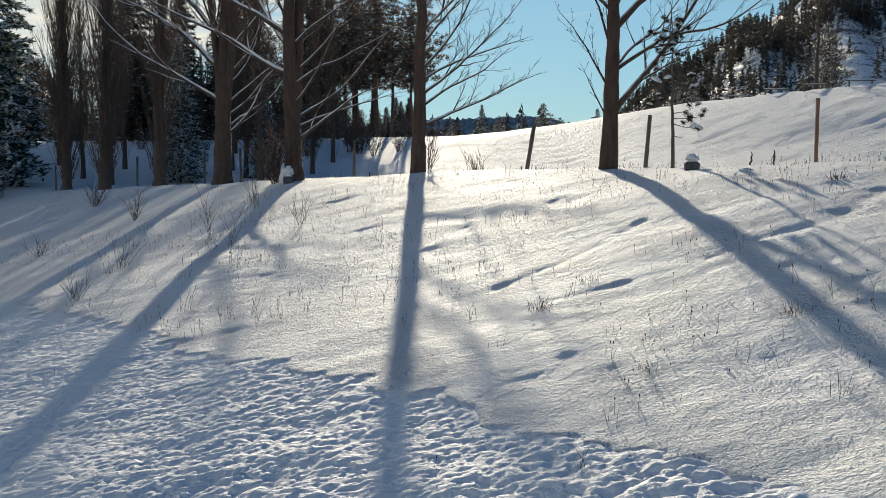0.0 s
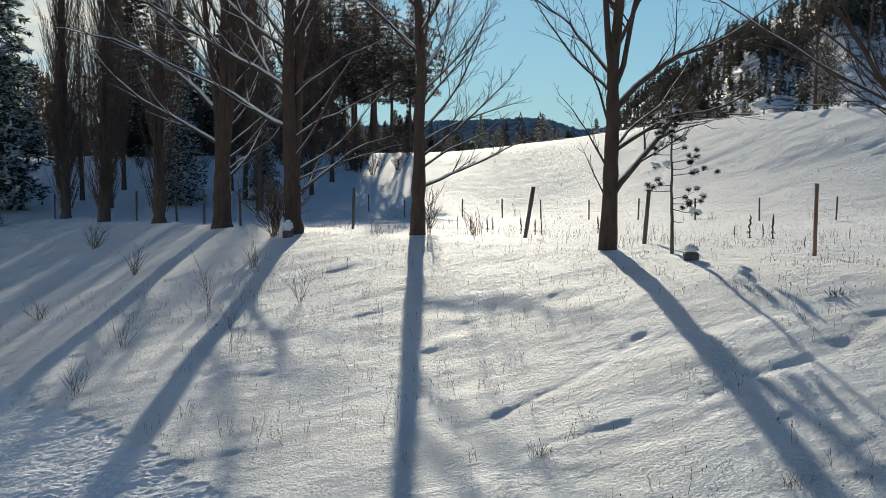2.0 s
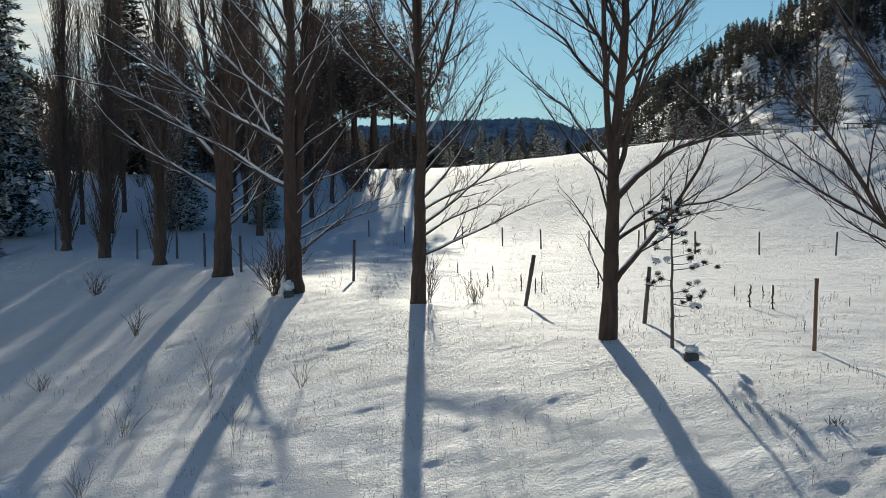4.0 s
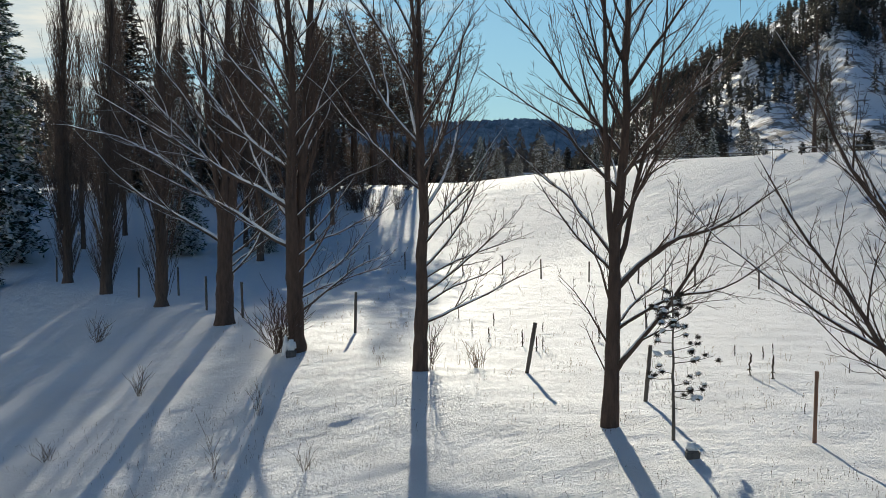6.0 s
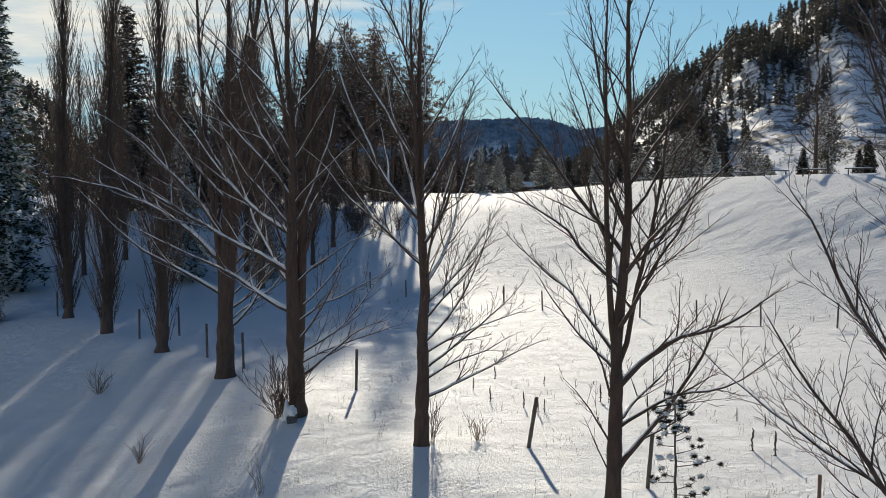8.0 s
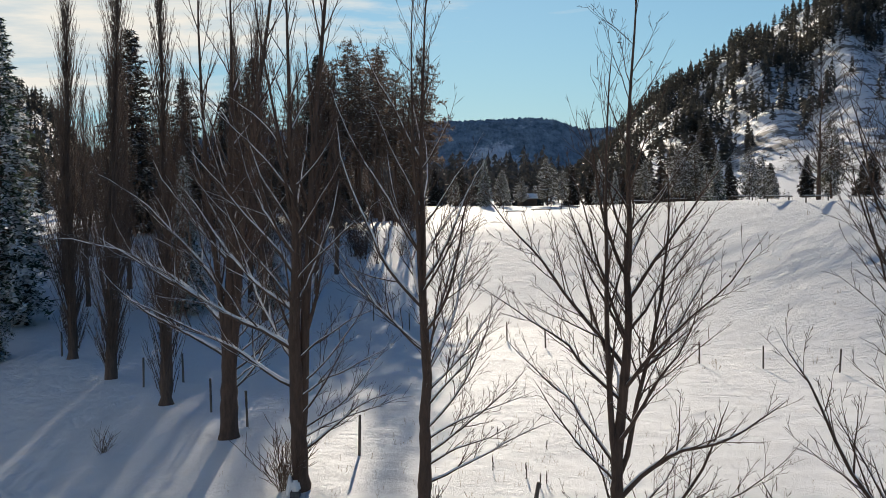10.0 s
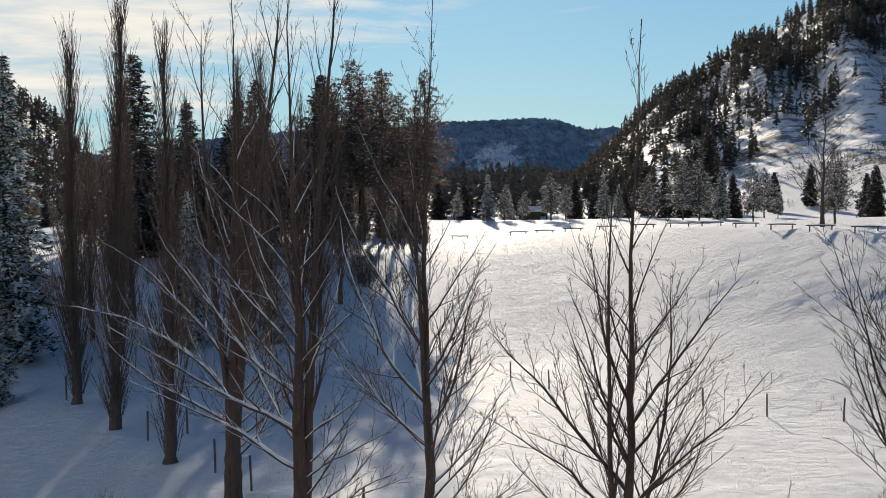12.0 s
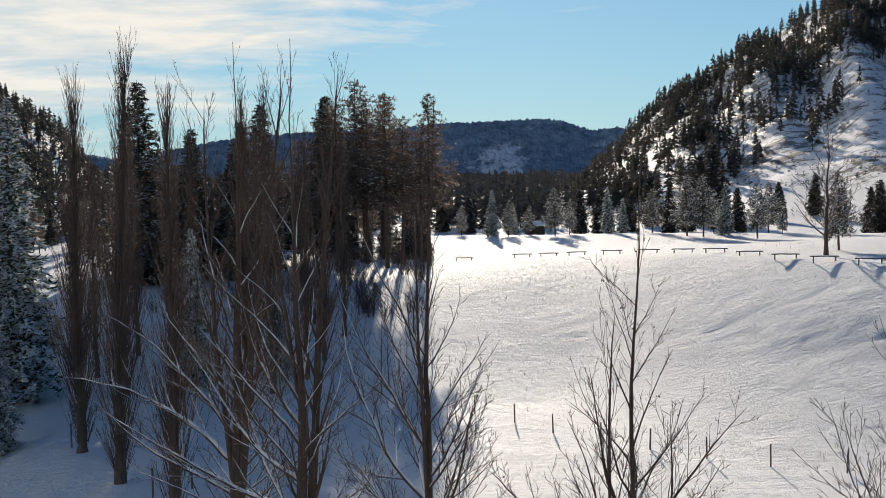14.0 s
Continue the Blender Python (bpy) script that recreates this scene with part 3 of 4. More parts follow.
bare_tree("cottonwood_tree", "leafless twin-stemmed cottonwood with snow-lined limbs, on the snowy bank", 3.39, 25.0, 15.4, 0.175, 7,
          ((1.15, 4, 50, 4.6, 0.075, (-0.28, 0.22)), (2.1, -8, 42, 4.2, 0.05, (-0.22, 0.20)), (2.2, 24, 36, 3.2, 0.04, (-0.1, 0.2)), (2.95, 4, 48, 4.2, 0.078, (-0.26, 0.34)), (3.35, -4, 64, 7.0, 0.065, 0.03),
           (1.05, 176, 62, 1.5, 0.022), (1.7, 186, 58, 2.1, 0.03), (2.4, 178, 66, 2.4, 0.035), (3.3, 172, 58, 2.8, 0.04), (3.5, 178, 83, 8.8, 0.08, 0.05),
           (5.7, 176, 46, 5.0, 0.055, 0.06), (5.4, 12, 40, 3.6, 0.05), (7.1, 4, 55, 4.0, 0.05), (7.6, 183, 56, 3.6, 0.045), (6.3, 190, 60, 4.0, 0.04)),
          (28, 3.6, 4.7, 40, 72), thin=0.0042, limb_mat=M_LIMB_MID, leaves=1.6, lean=(0.62, 0.1), group=ROW)
bare_tree("cottonwood_tree", OPEN_LABEL, -0.67, 32.77, 17.2, 0.20, 6,
          ((1.4, 5, 18, 3.8, 0.055), (1.9, -20, 30, 3.2, 0.045), (2.2, -8, 36, 3.8, 0.05), (2.6, 20, 34, 3.4, 0.045), (2.9, 8, 42, 4.0, 0.05), (3.5, -14, 46, 3.6, 0.045), (3.9, 0, 50, 3.8, 0.05), (5.4, 177, 82, 9.5, 0.075, 0.07), (5.0, 178, 30, 4.6, 0.055), (6.2, 176, 38, 5.8, 0.07), (6.9, 4, 50, 4.0, 0.06),
           (7.6, 170, 48, 5.2, 0.065), (10.2, 176, 50, 4.0, 0.05), (5.6, 8, 44, 3.8, 0.055), (8.8, 182, 58, 3.4, 0.05)),
          (24, 3.8, 5.0, 40, 72), thin=0.0048, leaves=1.2, lean=(0.25, 0.2), group=ROW)
bare_tree("cottonwood_tree", "leafless cottonwood with two upright stems and snow-lined limbs, on the bank", -4.62, 37.82, 19.5, 0.27, 5,
          ((1.3, -5, 35, 3.8, 0.07), (1.7, 14, 24, 4.0, 0.05), (2.0, 5, 28, 4.4, 0.055), (2.4, -18, 36, 3.8, 0.05), (3.0, -10, 40, 3.8, 0.055), (3.4, 8, 34, 4.2, 0.05), (4.2, -8, 44, 4.0, 0.05), (3.4, 176, 20, 6.4, 0.095, 0.02), (4.6, 180, 36, 7.0, 0.105, 0.02), (1.3, 8, 86, 17.2, 0.19, 0.06), (8.0, 176, 80, 9.0, 0.07, 0.07), (5.8, 172, 44, 6.2, 0.085),
           (6.9, 184, 54, 5.4, 0.075), (7.6, 176, 46, 5.0, 0.07), (9.4, 180, 50, 4.4, 0.06), (6.0, 0, 50, 4.2, 0.07), (8.2, 176, 58, 4.2, 0.06)),
          (28, 4.2, 5.4, 40, 74), thin=0.005, dens=(0, 6.0, 3.4, 2.2), lean=(-0.35, 0.2), group=ROW)
bare_tree("cottonwood_tree", OPEN_LABEL, -8.36, 46.17, 20.5, 0.36, 4,
          ((1.9, 0, 34, 4.4, 0.075), (2.2, 16, 26, 4.6, 0.055), (2.6, -8, 38, 4.6, 0.065), (3.1, 4, 30, 4.8, 0.055), (3.7, -14, 42, 4.4, 0.055), (2.5, 175, 85, 16.0, 0.15, 0.06), (7.0, 10, 80, 10.0, 0.08, 0.07), (3.2, 180, 26, 7.0, 0.10, 0.03), (4.4, 176, 38, 7.8, 0.12, 0.02), (5.4, 172, 44, 7.2, 0.11, 0.02), (7.8, 178, 48, 6.0, 0.085), (9.2, 174, 52, 5.2, 0.07), (4.0, 8, 45, 4.2, 0.07),
           (1.6, 8, 86, 17.6, 0.22, 0.06), (6.8, 184, 50, 5.0, 0.08)),
          (24, 4.6, 5.8, 40, 74), thin=0.0055, dens=(0, 5.4, 3.2, 2.1), lean=(0.2, 0.2), group=ROW)


def poplar(x, y, h, r, seed, reach=6.0, count=230, basal=44, lean=0.0, group=ROW, label="tall narrow leafless poplar with dense upright shoots, on snow"):
    """A columnar poplar: a trunk and a sheaf of steep branches."""
    rng = random.Random(seed)
    root = new("poplar_tree")
    root.location = (x, y, hit_ground(x, y) - 0.15)
    tagged(root, label, "tree", group)
    pts = trunk_path(h, (lean, 0), rng, 0.05)
    V, F = [], []
    fine = [along(pts, k / 40) for k in range(41)]
    fr = [(r * (1 - k / 40) ** 1.25 + 0.012) * (1.25 if k == 0 else 1) * (1 + 0.07 * rng.gauss(0, 1)) for k in range(41)]
    tube(V, F, fine, fr, 10)
    mesh_object("trunk", V, F, M_POPLAR, root)
    for name, n, lo, hi in (("crown", count, 1.6, 0.97 * h), ("shoot_sheaf", basal, 0.5, 2.6)):
        V, F = [], []
        for k in range(n):
            hh = lo + (hi - lo) * (k + rng.random()) / n
            a = rng.random() * 6.283
            e = radians(rng.uniform(64, 80) + 6 * hh / h)
            f = hh / h
            ln = (reach * (1.0 - 0.62 * f) * rng.uniform(0.6, 1.1)) if name == "crown" else rng.uniform(1.0, 2.6)
            d = Vector((math.cos(a) * math.cos(e), math.sin(a) * math.cos(e), math.sin(e)))
            q = along(pts, f) + (Vector((math.cos(a), math.sin(a), 0)) * r * rng.uniform(0.7, 1.4) if name != "crown" else Vector())
            grow(V, F, q, d, 0.008 + ln * 0.0048, ln, 2, rng, 0.10 + 0.16 * f, 0.035, 0.0075, (0, 1.8, 0.9, 2), None, (10, 24))
        mesh_object(name, V, F, M_POPLAR, root)
    return root


poplar(-12.47, 53.57, 18.6, 0.29, 31, lean=0.2)
poplar(-17.25, 62.02, 21.4, 0.28, 32, 7.0, 300, 90, 0.5)
poplar(-21.54, 69.6, 20.4, 0.28, 33, 7.0, 300, 90, 0.6)
far_poplar = poplar(-24.0, 88.0, 19.0, 0.22, 34, 6.0, 180, 10, 0.1, "poplars behind the row", "leafless poplar standing behind the row")
for px, py, sc, turn in ((-31.5, 100, 0.86, 40), (-27.2, 92, 0.84, 300), (-20.6, 95, 0.95, 80), (-13.2, 88, 1.14, 200), (-11.2, 92, 0.95, 330), (-17.0, 98, 1.0, 20), (-9.4, 104, 0.9, 150), (-18.8, 110, 1.06, 290), (-10.4, 97, 0.86, 45), (-15.2, 94, 0.94, 135), (-25.6, 98, 0.9, 255), (-44.0, 150, 0.55, 10), (-41.5, 142, 0.5, 95), (-39.0, 136, 0.56, 220), (-36.0, 140, 0.52, 160), (-34.4, 134, 0.47, 300),
                        (-30.6, 140, 0.56, 50), (-27.0, 136, 0.5, 120), (-25.4, 129, 0.53, 260), (-23.0, 124, 0.46, 15), (-21.0, 131, 0.5, 190), (-26.6, 144, 0.58, 340), (-19.0, 128, 0.44, 70)):
    copy_thing(far_poplar, pose(px, py, hit_ground(px, py) - 0.15, 0, 0, turn) @ Matrix.Scale(sc, 4))

thicket_rng = random.Random(515)
for k in range(18):
    px, py = thicket_rng.uniform(-47, -26), thicket_rng.uniform(136, 162)
    copy_thing(far_poplar, pose(px, py, hit_ground(px, py) - 0.15, 0, 0, thicket_rng.uniform(0, 360)) @ Matrix.Scale(thicket_rng.uniform(0.5, 0.68), 4))

meadow_tree = bare_tree("meadow_tree", "broad leafless tree on the snowy meadow rim", 33.5, 109.6, 13.4, 0.21, 51,
                        ((1.9, 170, 35, 4.2, 0.09), (2.3, 10, 35, 4.2, 0.09), (3.0, 90, 45, 3.8, 0.08)), (40, 2.2, 4.6, 42, 72), limb_mat=M_LIMB_LIGHT, thin=0.012, dens=(0, 3.0, 2.2, 1.8))


# ---- conifers ----
def conifer_meshes(seed, h, reach, bare, rows, droop, tufts, tuft, ragged, narrow=1.0, load=0.5, blades=7, slim=0.19):
    """Meshes of a conifer's trunk, its needle crown and the snow that lies on its boughs."""
    rng = random.Random(seed)
    V, F = [], []
    pts = trunk_path(h, (0, 0), rng, 0.03)
    tube(V, F, pts, [h * 0.013 * (1 - i / 16) + 0.02 for i in range(17)], 8)
    C, G, S, T = [], [], [], []
    for k in range(rows):
        f = ((k + rng.random()) / rows)
        z = h * (bare + (0.985 - bare) * f)
        ln = reach * ((1 - f) ** narrow * (0.55 + 0.45 * min(1, f * 5)) + 0.05) * rng.uniform(1 - ragged, 1 + ragged * 0.4)
        a = k * 2.399 + rng.gauss(0, 0.3)
        side = Vector((math.cos(a), math.sin(a), 0))
        cross = Vector((-side.y, side.x, 0))
        base = along(pts, z / h)
        tip = base + side * ln + Vector((0, 0, ln * (-droop * (1 - f * 1.3))))
        tube(V, F, [base, base.lerp(tip, 0.5) + Vector((0, 0, 0.05 * ln)), tip], [0.02 + 0.012 * ln, 0.02 + 0.006 * ln, 0.01], 4)
        m = max(3, int(tufts * ln / reach) + 2)
        for j in range(m):
            g = 0.18 + 0.85 * (j + rng.random() * 0.6) / m
            wide = ln * 0.30 * (1.1 - g)
            c = base.lerp(tip, g) + cross * rng.uniform(-1, 1) * wide + Vector((0, 0, rng.gauss(0, 0.05) * ln))
            size = tuft * rng.uniform(0.7, 1.25) * (1.15 - 0.5 * f)
            for b in range(blades):
                az = a + rng.gauss(0, 0.9) + (b - blades / 2) * 0.45
                el = rng.gauss(-0.12, 0.35) if slim > 0.15 else rng.gauss(0.25, 0.6)
                d = Vector((math.cos(az) * math.cos(el), math.sin(az) * math.cos(el), math.sin(el)))
                w = d.cross(Vector((rng.gauss(0, 0.5), rng.gauss(0, 0.5), 1))).normalized() * size * slim
                n = len(C)
                C.extend((c - d * size * 0.25, c + d * size * 0.35 + w, c + d * size, c + d * size * 0.35 - w))
                G.append((n, n + 1, n + 2, n + 3))
            if rng.random() < load:
                n = len(S)
                q = c + Vector((0, 0, size * 0.16))
                ring = 6
                ra, rb = size * rng.uniform(0.22, 0.5), size * rng.uniform(0.16, 0.36)
                for e in range(ring):
                    t = 6.283 * e / ring
                    S.append(q + side * math.cos(t) * ra * rng.uniform(0.7, 1.2) + cross * math.sin(t) * rb * rng.uniform(0.7, 1.2) - Vector((0, 0, droop * 0.5 * ra * math.cos(t) + 0.02)))
                S.append(q + Vector((0, 0, size * 0.20)))
                S.append(q - Vector((0, 0, size * 0.06)))
                for e in range(ring):
                    T.append((n + e, n + (e + 1) % ring, n + ring))
                    T.append((n + (e + 1) % ring, n + e, n + ring + 1))
    return (V, F), (C, G), (S, T)


def conifer(name, label, group, needles, place, spec):
    (V, F), (C, G), (S, T) = conifer_meshes(*spec)
    x, y, turn = place
    root = new(name)
    root.matrix_world = pose(x, y, hit_ground(x, y) - 0.2, 0, 0, turn)
    tagged(root, label, "tree", group)
    mesh_object("trunk", V, F, M_PINE_BARK, root)
    mesh_object("crown", C, G, needles, root, smooth=False)
    mesh_object("snow_load", S, T, M_CAP, root, "white snow lying on the boughs")["kind"] = "stuff"
    return root


def repeat(ob, places, tall):
    for x, y, h, turn in places:
        copy_thing(ob, pose(x, y, hit_ground(x, y) - 0.2, 0, 0, turn) @ Matrix.Scale(h / tall, 4))


SPRUCE = "tall dark spruce with snow on its drooping boughs"
spruce = conifer("spruce_tree", SPRUCE, "spruces beside the bank", M_SPRUCE, (-31.2, 85, 0), (71, 22.0, 4.2, 0.05, 190, 0.45, 17, 0.58, 0.25, 0.85, 0.75))
repeat(spruce, ((-27.9, 73, 10.0, 120), (-36.5, 92, 17, 60), (-33.2, 80, 8, 210), (-40.5, 104, 21, 300), (-19.5, 90, 12.0, 70), (-13.4, 92, 8.0, 170)), 22.0)

PINES = "pines on the rim behind the row"
pine = conifer("pine_tree", "tall dark pine with snow specks and a bare lower trunk", PINES, M_PINE, (-16.6, 165, 0), (72, 21.7, 3.8, 0.34, 110, 0.10, 11, 0.56, 0.55, 0.48, 0.26, 8, 0.11))
pine_b = conifer("pine_tree", "tall open-crowned dark pine with a bare lower trunk", PINES, M_PINE, (-7.6, 140, 0), (73, 20.4, 3.5, 0.36, 100, 0.02, 10, 0.56, 0.6, 0.40, 0.28, 8, 0.11))
fir = conifer("fir_tree", "tall dense dark fir with few snow specks", PINES, M_FIR, (-32.5, 127, 0), (76, 21.6, 5.2, 0.04, 230, 0.25, 15, 0.68, 0.35, 0.72, 0.10, 8, 0.16))
repeat(fir, ((-22.0, 140, 19.6, 80), (-24.8, 144, 18.0, 10), (-28.4, 132, 16.6, 200), (-23.6, 131, 14.0, 40), (-37.5, 150, 13, 40), (-16.6, 158, 21.4, 130)), 21.6)
repeat(pine, ((-2.8, 141.5, 20.4, 200), (-9.0, 157, 21.6, 100), (-24.5, 150, 14, 330), (-39.5, 152, 12, 130)), 21.7)
repeat(pine_b, ((-13.0, 163, 23.8, 60), (-14.2, 148, 19.8, 150), (-10.6, 150, 18.6, 110), (-11.6, 160, 21.6, 20), (-15.8, 155, 20.2, 80), (-17.8, 142, 15.6, 290), (-19.5, 136, 13.0, 300), (-30.0, 131, 13, 350), (-3.6, 139, 15.0, 10), (-6.0, 145, 18.2, 140)), 20.4)
repeat(fir, ((-3.4, 152, 5.2, 30), (-5.4, 156, 5.8, 140), (-7.0, 150, 4.8, 260), (-8.8, 158, 6.2, 75), (-10.8, 153, 5.4, 190), (-13.0, 157, 6.0, 310), (-4.4, 162, 6.4, 100), (-6.4, 166, 6.8, 220)), 21.6)
wood_rng = random.Random(404)
for k in range(46):
    wx, wy = wood_rng.uniform(-72, -4), wood_rng.uniform(165, 215)
    repeat(fir if k % 2 else pine, ((wx * wy / 180, wy, wood_rng.uniform(5.5, 8.5), wood_rng.uniform(0, 360)),), 21.6)

MEADOW = "small pines about the meadow"
young = conifer("young_pine", "young snow-dusted pine on the snowy meadow", MEADOW, M_YOUNG, (9.4, 208, 0), (74, 6.4, 1.9, 0.2, 66, 0.06, 12, 0.34, 0.5, 0.55, 0.7, 7, 0.11))
repeat(young, ((1.4, 216, 5.6, 40), (13.4, 214, 5.4, 80), (17.2, 206, 8.4, 120), (20.2, 212, 6.4, 20), (37.4, 195, 10.0, 70), (39.2, 191, 10.0, 100), (45.9, 184, 8.7, 190),
               (54.8, 212, 9.0, 240), (53.4, 198, 4.6, 15), (37.3, 118, 7.9, 180), (34.6, 212, 8.0, 50), (62.0, 196, 8.0, 50), (47.4, 222, 7.4, 130)), 6.4)
frosty = conifer("young_spruce", "slim young spruce thick with snow, on the meadow", MEADOW, M_SPRUCE, (6.5, 206, 0), (77, 8.2, 1.7, 0.06, 90, 0.4, 11, 0.42, 0.3, 0.8, 0.55))
repeat(frosty, ((27.8, 218.5, 8.6, 60), (43.6, 196, 8.8, 200), (31.0, 224, 6.8, 290), (11.4, 232, 6.4, 120)), 8.2)
dark_fir = conifer("fir_tree", "dense dark fir beyond the meadow", "dark firs beyond the meadow", M_FIR, (26.3, 254, 0), (75, 9.6, 2.4, 0.05, 110, 0.25, 10, 0.62, 0.3, 0.7, 0.10, 8, 0.15))
repeat(dark_fir, ((12.5, 262, 8.0, 40), (16.5, 270, 8.5, 90), (3.2, 260, 8.5, 150), (7.5, 280, 9.1, 200), (42.6, 240, 9.4, 260), (30.1, 252.5, 8.6, 310), (38, 262, 9.0, 30), (21, 285, 9.1, 70), (53.3, 229, 8.8, 170), (-2.5, 270, 9.1, 20),
                  (-7.5, 290, 10.3, 280), (72.4, 207, 9.2, 120), (76, 222, 8.8, 240), (62, 292, 20.0, 10), (66, 305, 18.0, 100), (57.5, 284, 17.0, 200), (58, 270, 9.6, 50), (80, 300, 10.0, 260), (92, 310, 11.0, 20), (50.5, 262, 11.6, 300), (46, 285, 13.0, 75)), 9.6)


def far_woods(name, label, seed, count, az_lo, az_hi, d_lo, d_hi, keep, tall, open_low=False, broad=1.0, needles=None):
    """Small ragged conifers, or scrub, on a far slope."""
    rng = random.Random(seed)
    nrng = np.random.RandomState(seed)
    az, d = nrng.uniform(az_lo, az_hi, count * 6), nrng.uniform(d_lo, d_hi, count * 6)
    xs, ys = d * np.sin(np.radians(az)), d * np.cos(np.radians(az))
    zs = ground_z(xs, ys) - 0.4
    ok = fbm(xs / 45, ys / 45, 3, seed) + nrng.normal(0, 0.12, len(xs)) > keep
    if open_low:
        ok &= nrng.uniform(0, 1, len(xs)) > (az - 8) / 8 * (1.0 - (zs - 20) / 45)
    V, F = [], []
    for i in np.nonzero(ok)[0][:count]:
        x, y, z = float(xs[i]), float(ys[i]), float(zs[i])
        h = tall * rng.uniform(0.5, 1.2)
        w = h * rng.uniform(0.13, 0.21) * broad
        layers = 46 if broad < 2 else 10
        bare, full = rng.uniform(0.05, 0.2), rng.uniform(0.38, 0.8)
        for k in range(layers):
            f = (k + rng.random()) / layers
            n = len(V)
            rr = w * ((1 - f) ** full + 0.06) * rng.uniform(0.35, 1.2)
            t = k * 2.4 + rng.gauss(0, 0.5)
            g = z + h * (bare + (0.98 - bare) * f)
            e = rng.uniform(0.45, 0.9)
            lift = h * rng.uniform(0.03, 0.085)
            V.extend(((x + math.cos(t) * rr * 0.3, y + math.sin(t) * rr * 0.3, g + lift), (x + math.cos(t - e) * rr, y + math.sin(t - e) * rr, g - 0.03 * h * rng.random()),
                      (x + math.cos(t + e) * rr, y + math.sin(t + e) * rr, g - 0.03 * h * rng.random())))
            F.append((n, n + 1, n + 2))
        n = len(V)
        V.extend(((x - 0.012 * h, y, z), (x + 0.012 * h, y, z), (x, y, z + h * 1.03)))
        F.append((n, n + 1, n + 2))
    ob = mesh_object(name, V, F, needles or M_WOODS, smooth=False)
    tagged(ob, label, "forest", kind="stuff")


far_woods("hill_woods", "dark scattered conifers on the steep snowy hill", 101, 1050, 5.5, 25, 430, 905, 0.11, 13.0, True, 1.3)
far_woods("upper_hill_woods", "dense dark conifers along the hill's crest", 105, 420, 8.5, 25, 640, 910, 0.02, 13, False, 1.3)
far_woods("hill_edge_woods", "dark conifers along the foot and edge of the hill", 109, 50, 5.2, 10.5, 420, 880, -0.3, 10.5, False, 1.3)
far_woods("hill_scrub", "dark bare scrub poking through the hillside snow", 107, 4600, 5.5, 25, 320, 890, -0.12, 2.4, False, 3.0)
far_woods("slope_woods", "snowy conifers on the far slope", 102, 1500, -32, -14, 230, 430, -0.45, 7, False, 1.3)
far_woods("valley_woods", "dark conifers along the valley floor", 103, 900, -16, 5.4, 262, 900, -0.35, 12, False, 1.3, M_VALLEY)
far_woods("far_valley_woods", "dark conifer forest at the mountain's foot", 113, 1600, -17, 9, 900, 2230, -0.9, 15, False, 1.5, M_VALLEY)


# ---- fence posts, stalks, small things ----
def post(x, y, h, r, lean, mat, label, group, seed, square=False):
    rng = random.Random(seed)
    z = hit_ground(x, y)
    V, F = [], []
    tip = Vector((lean[0], lean[1], h))
    n = 8
    pts = [Vector((0, 0, -0.3)).lerp(tip, i / n) for i in range(n + 1)]
    tube(V, F, pts, [r * (1 + 0.06 * rng.gauss(0, 1)) for _ in pts], 4 if square else 9, cap=True)
    ob = mesh_object("fence_post", V, F, mat, smooth=not square)
    ob.location = (x, y, z)
    tagged(ob, label, "fence post", group)
    return ob


NEAR_POSTS = "posts along the tree row"
ROUND = "weathered round wooden fence post standing in snow"
post(7.23, 23.64, 1.42, 0.045, (0.03, 0), M_POST, "reddish-brown square fence post standing in snow", NEAR_POSTS, 1, True)
post(4.64, 28.1, 1.32, 0.05, (0.13, 0), M_GREY, "weathered round fence post leaning slightly in snow", NEAR_POSTS, 2)
post(2.18, 32.75, 1.38, 0.055, (0.27, 0), M_GREY, "weathered round fence post leaning over in snow", NEAR_POSTS, 3)
for k, (px, py) in enumerate(((-3.14, 42.67), (-8.0, 48.3), (-10.07, 51.5), (-14.7, 58.5), (-13.2, 60.5), (-22.6, 71.0))):
    post(px, py, 1.45, 0.05, (random.gauss(0, 0.04), 0), M_GREY, ROUND, NEAR_POSTS, 4 + k)
FIELD_POSTS = "posts of the far meadow fence"
for k, (px, py) in enumerate(((1.35, 81.0), (3.86, 77.6), (6.05, 74.2), (8.6, 71.2), (11.1, 68.8), (13.8, 66.2), (16.72, 64.02), (20.13, 62.12), (-2.6, 84.5), (-5.3, 88.0))):
    post(px, py, 1.22, 0.045, (random.gauss(0, 0.04), 0), M_GREY, "thin weathered wooden post of the meadow fence", FIELD_POSTS, 20 + k)


def stalk_mesh(seed, h):
    """A dead upright flower spike, thick at its head."""
    rng = random.Random(seed)
    V, F = [], []
    pts = [Vector((0.003 * rng.gauss(0, 1) * i, 0, -0.1 + (h + 0.1) * i / 9)) for i in range(10)]
    tube(V, F, pts, [0.022, 0.020, 0.019, 0.018, 0.020, 0.026, 0.028, 0.026, 0.02, 0.006], 7)
    for k in range(7):
        q = pts[rng.randrange(0, 4)]
        a = rng.random() * 6.28
        tube(V, F, [q, q + Vector((math.cos(a) * 0.04, math.sin(a) * 0.04, 0.03)), q + Vector((math.cos(a) * 0.08, math.sin(a) * 0.08, -0.02))], [0.012, 0.016, 0.003], 4)
    return V, F


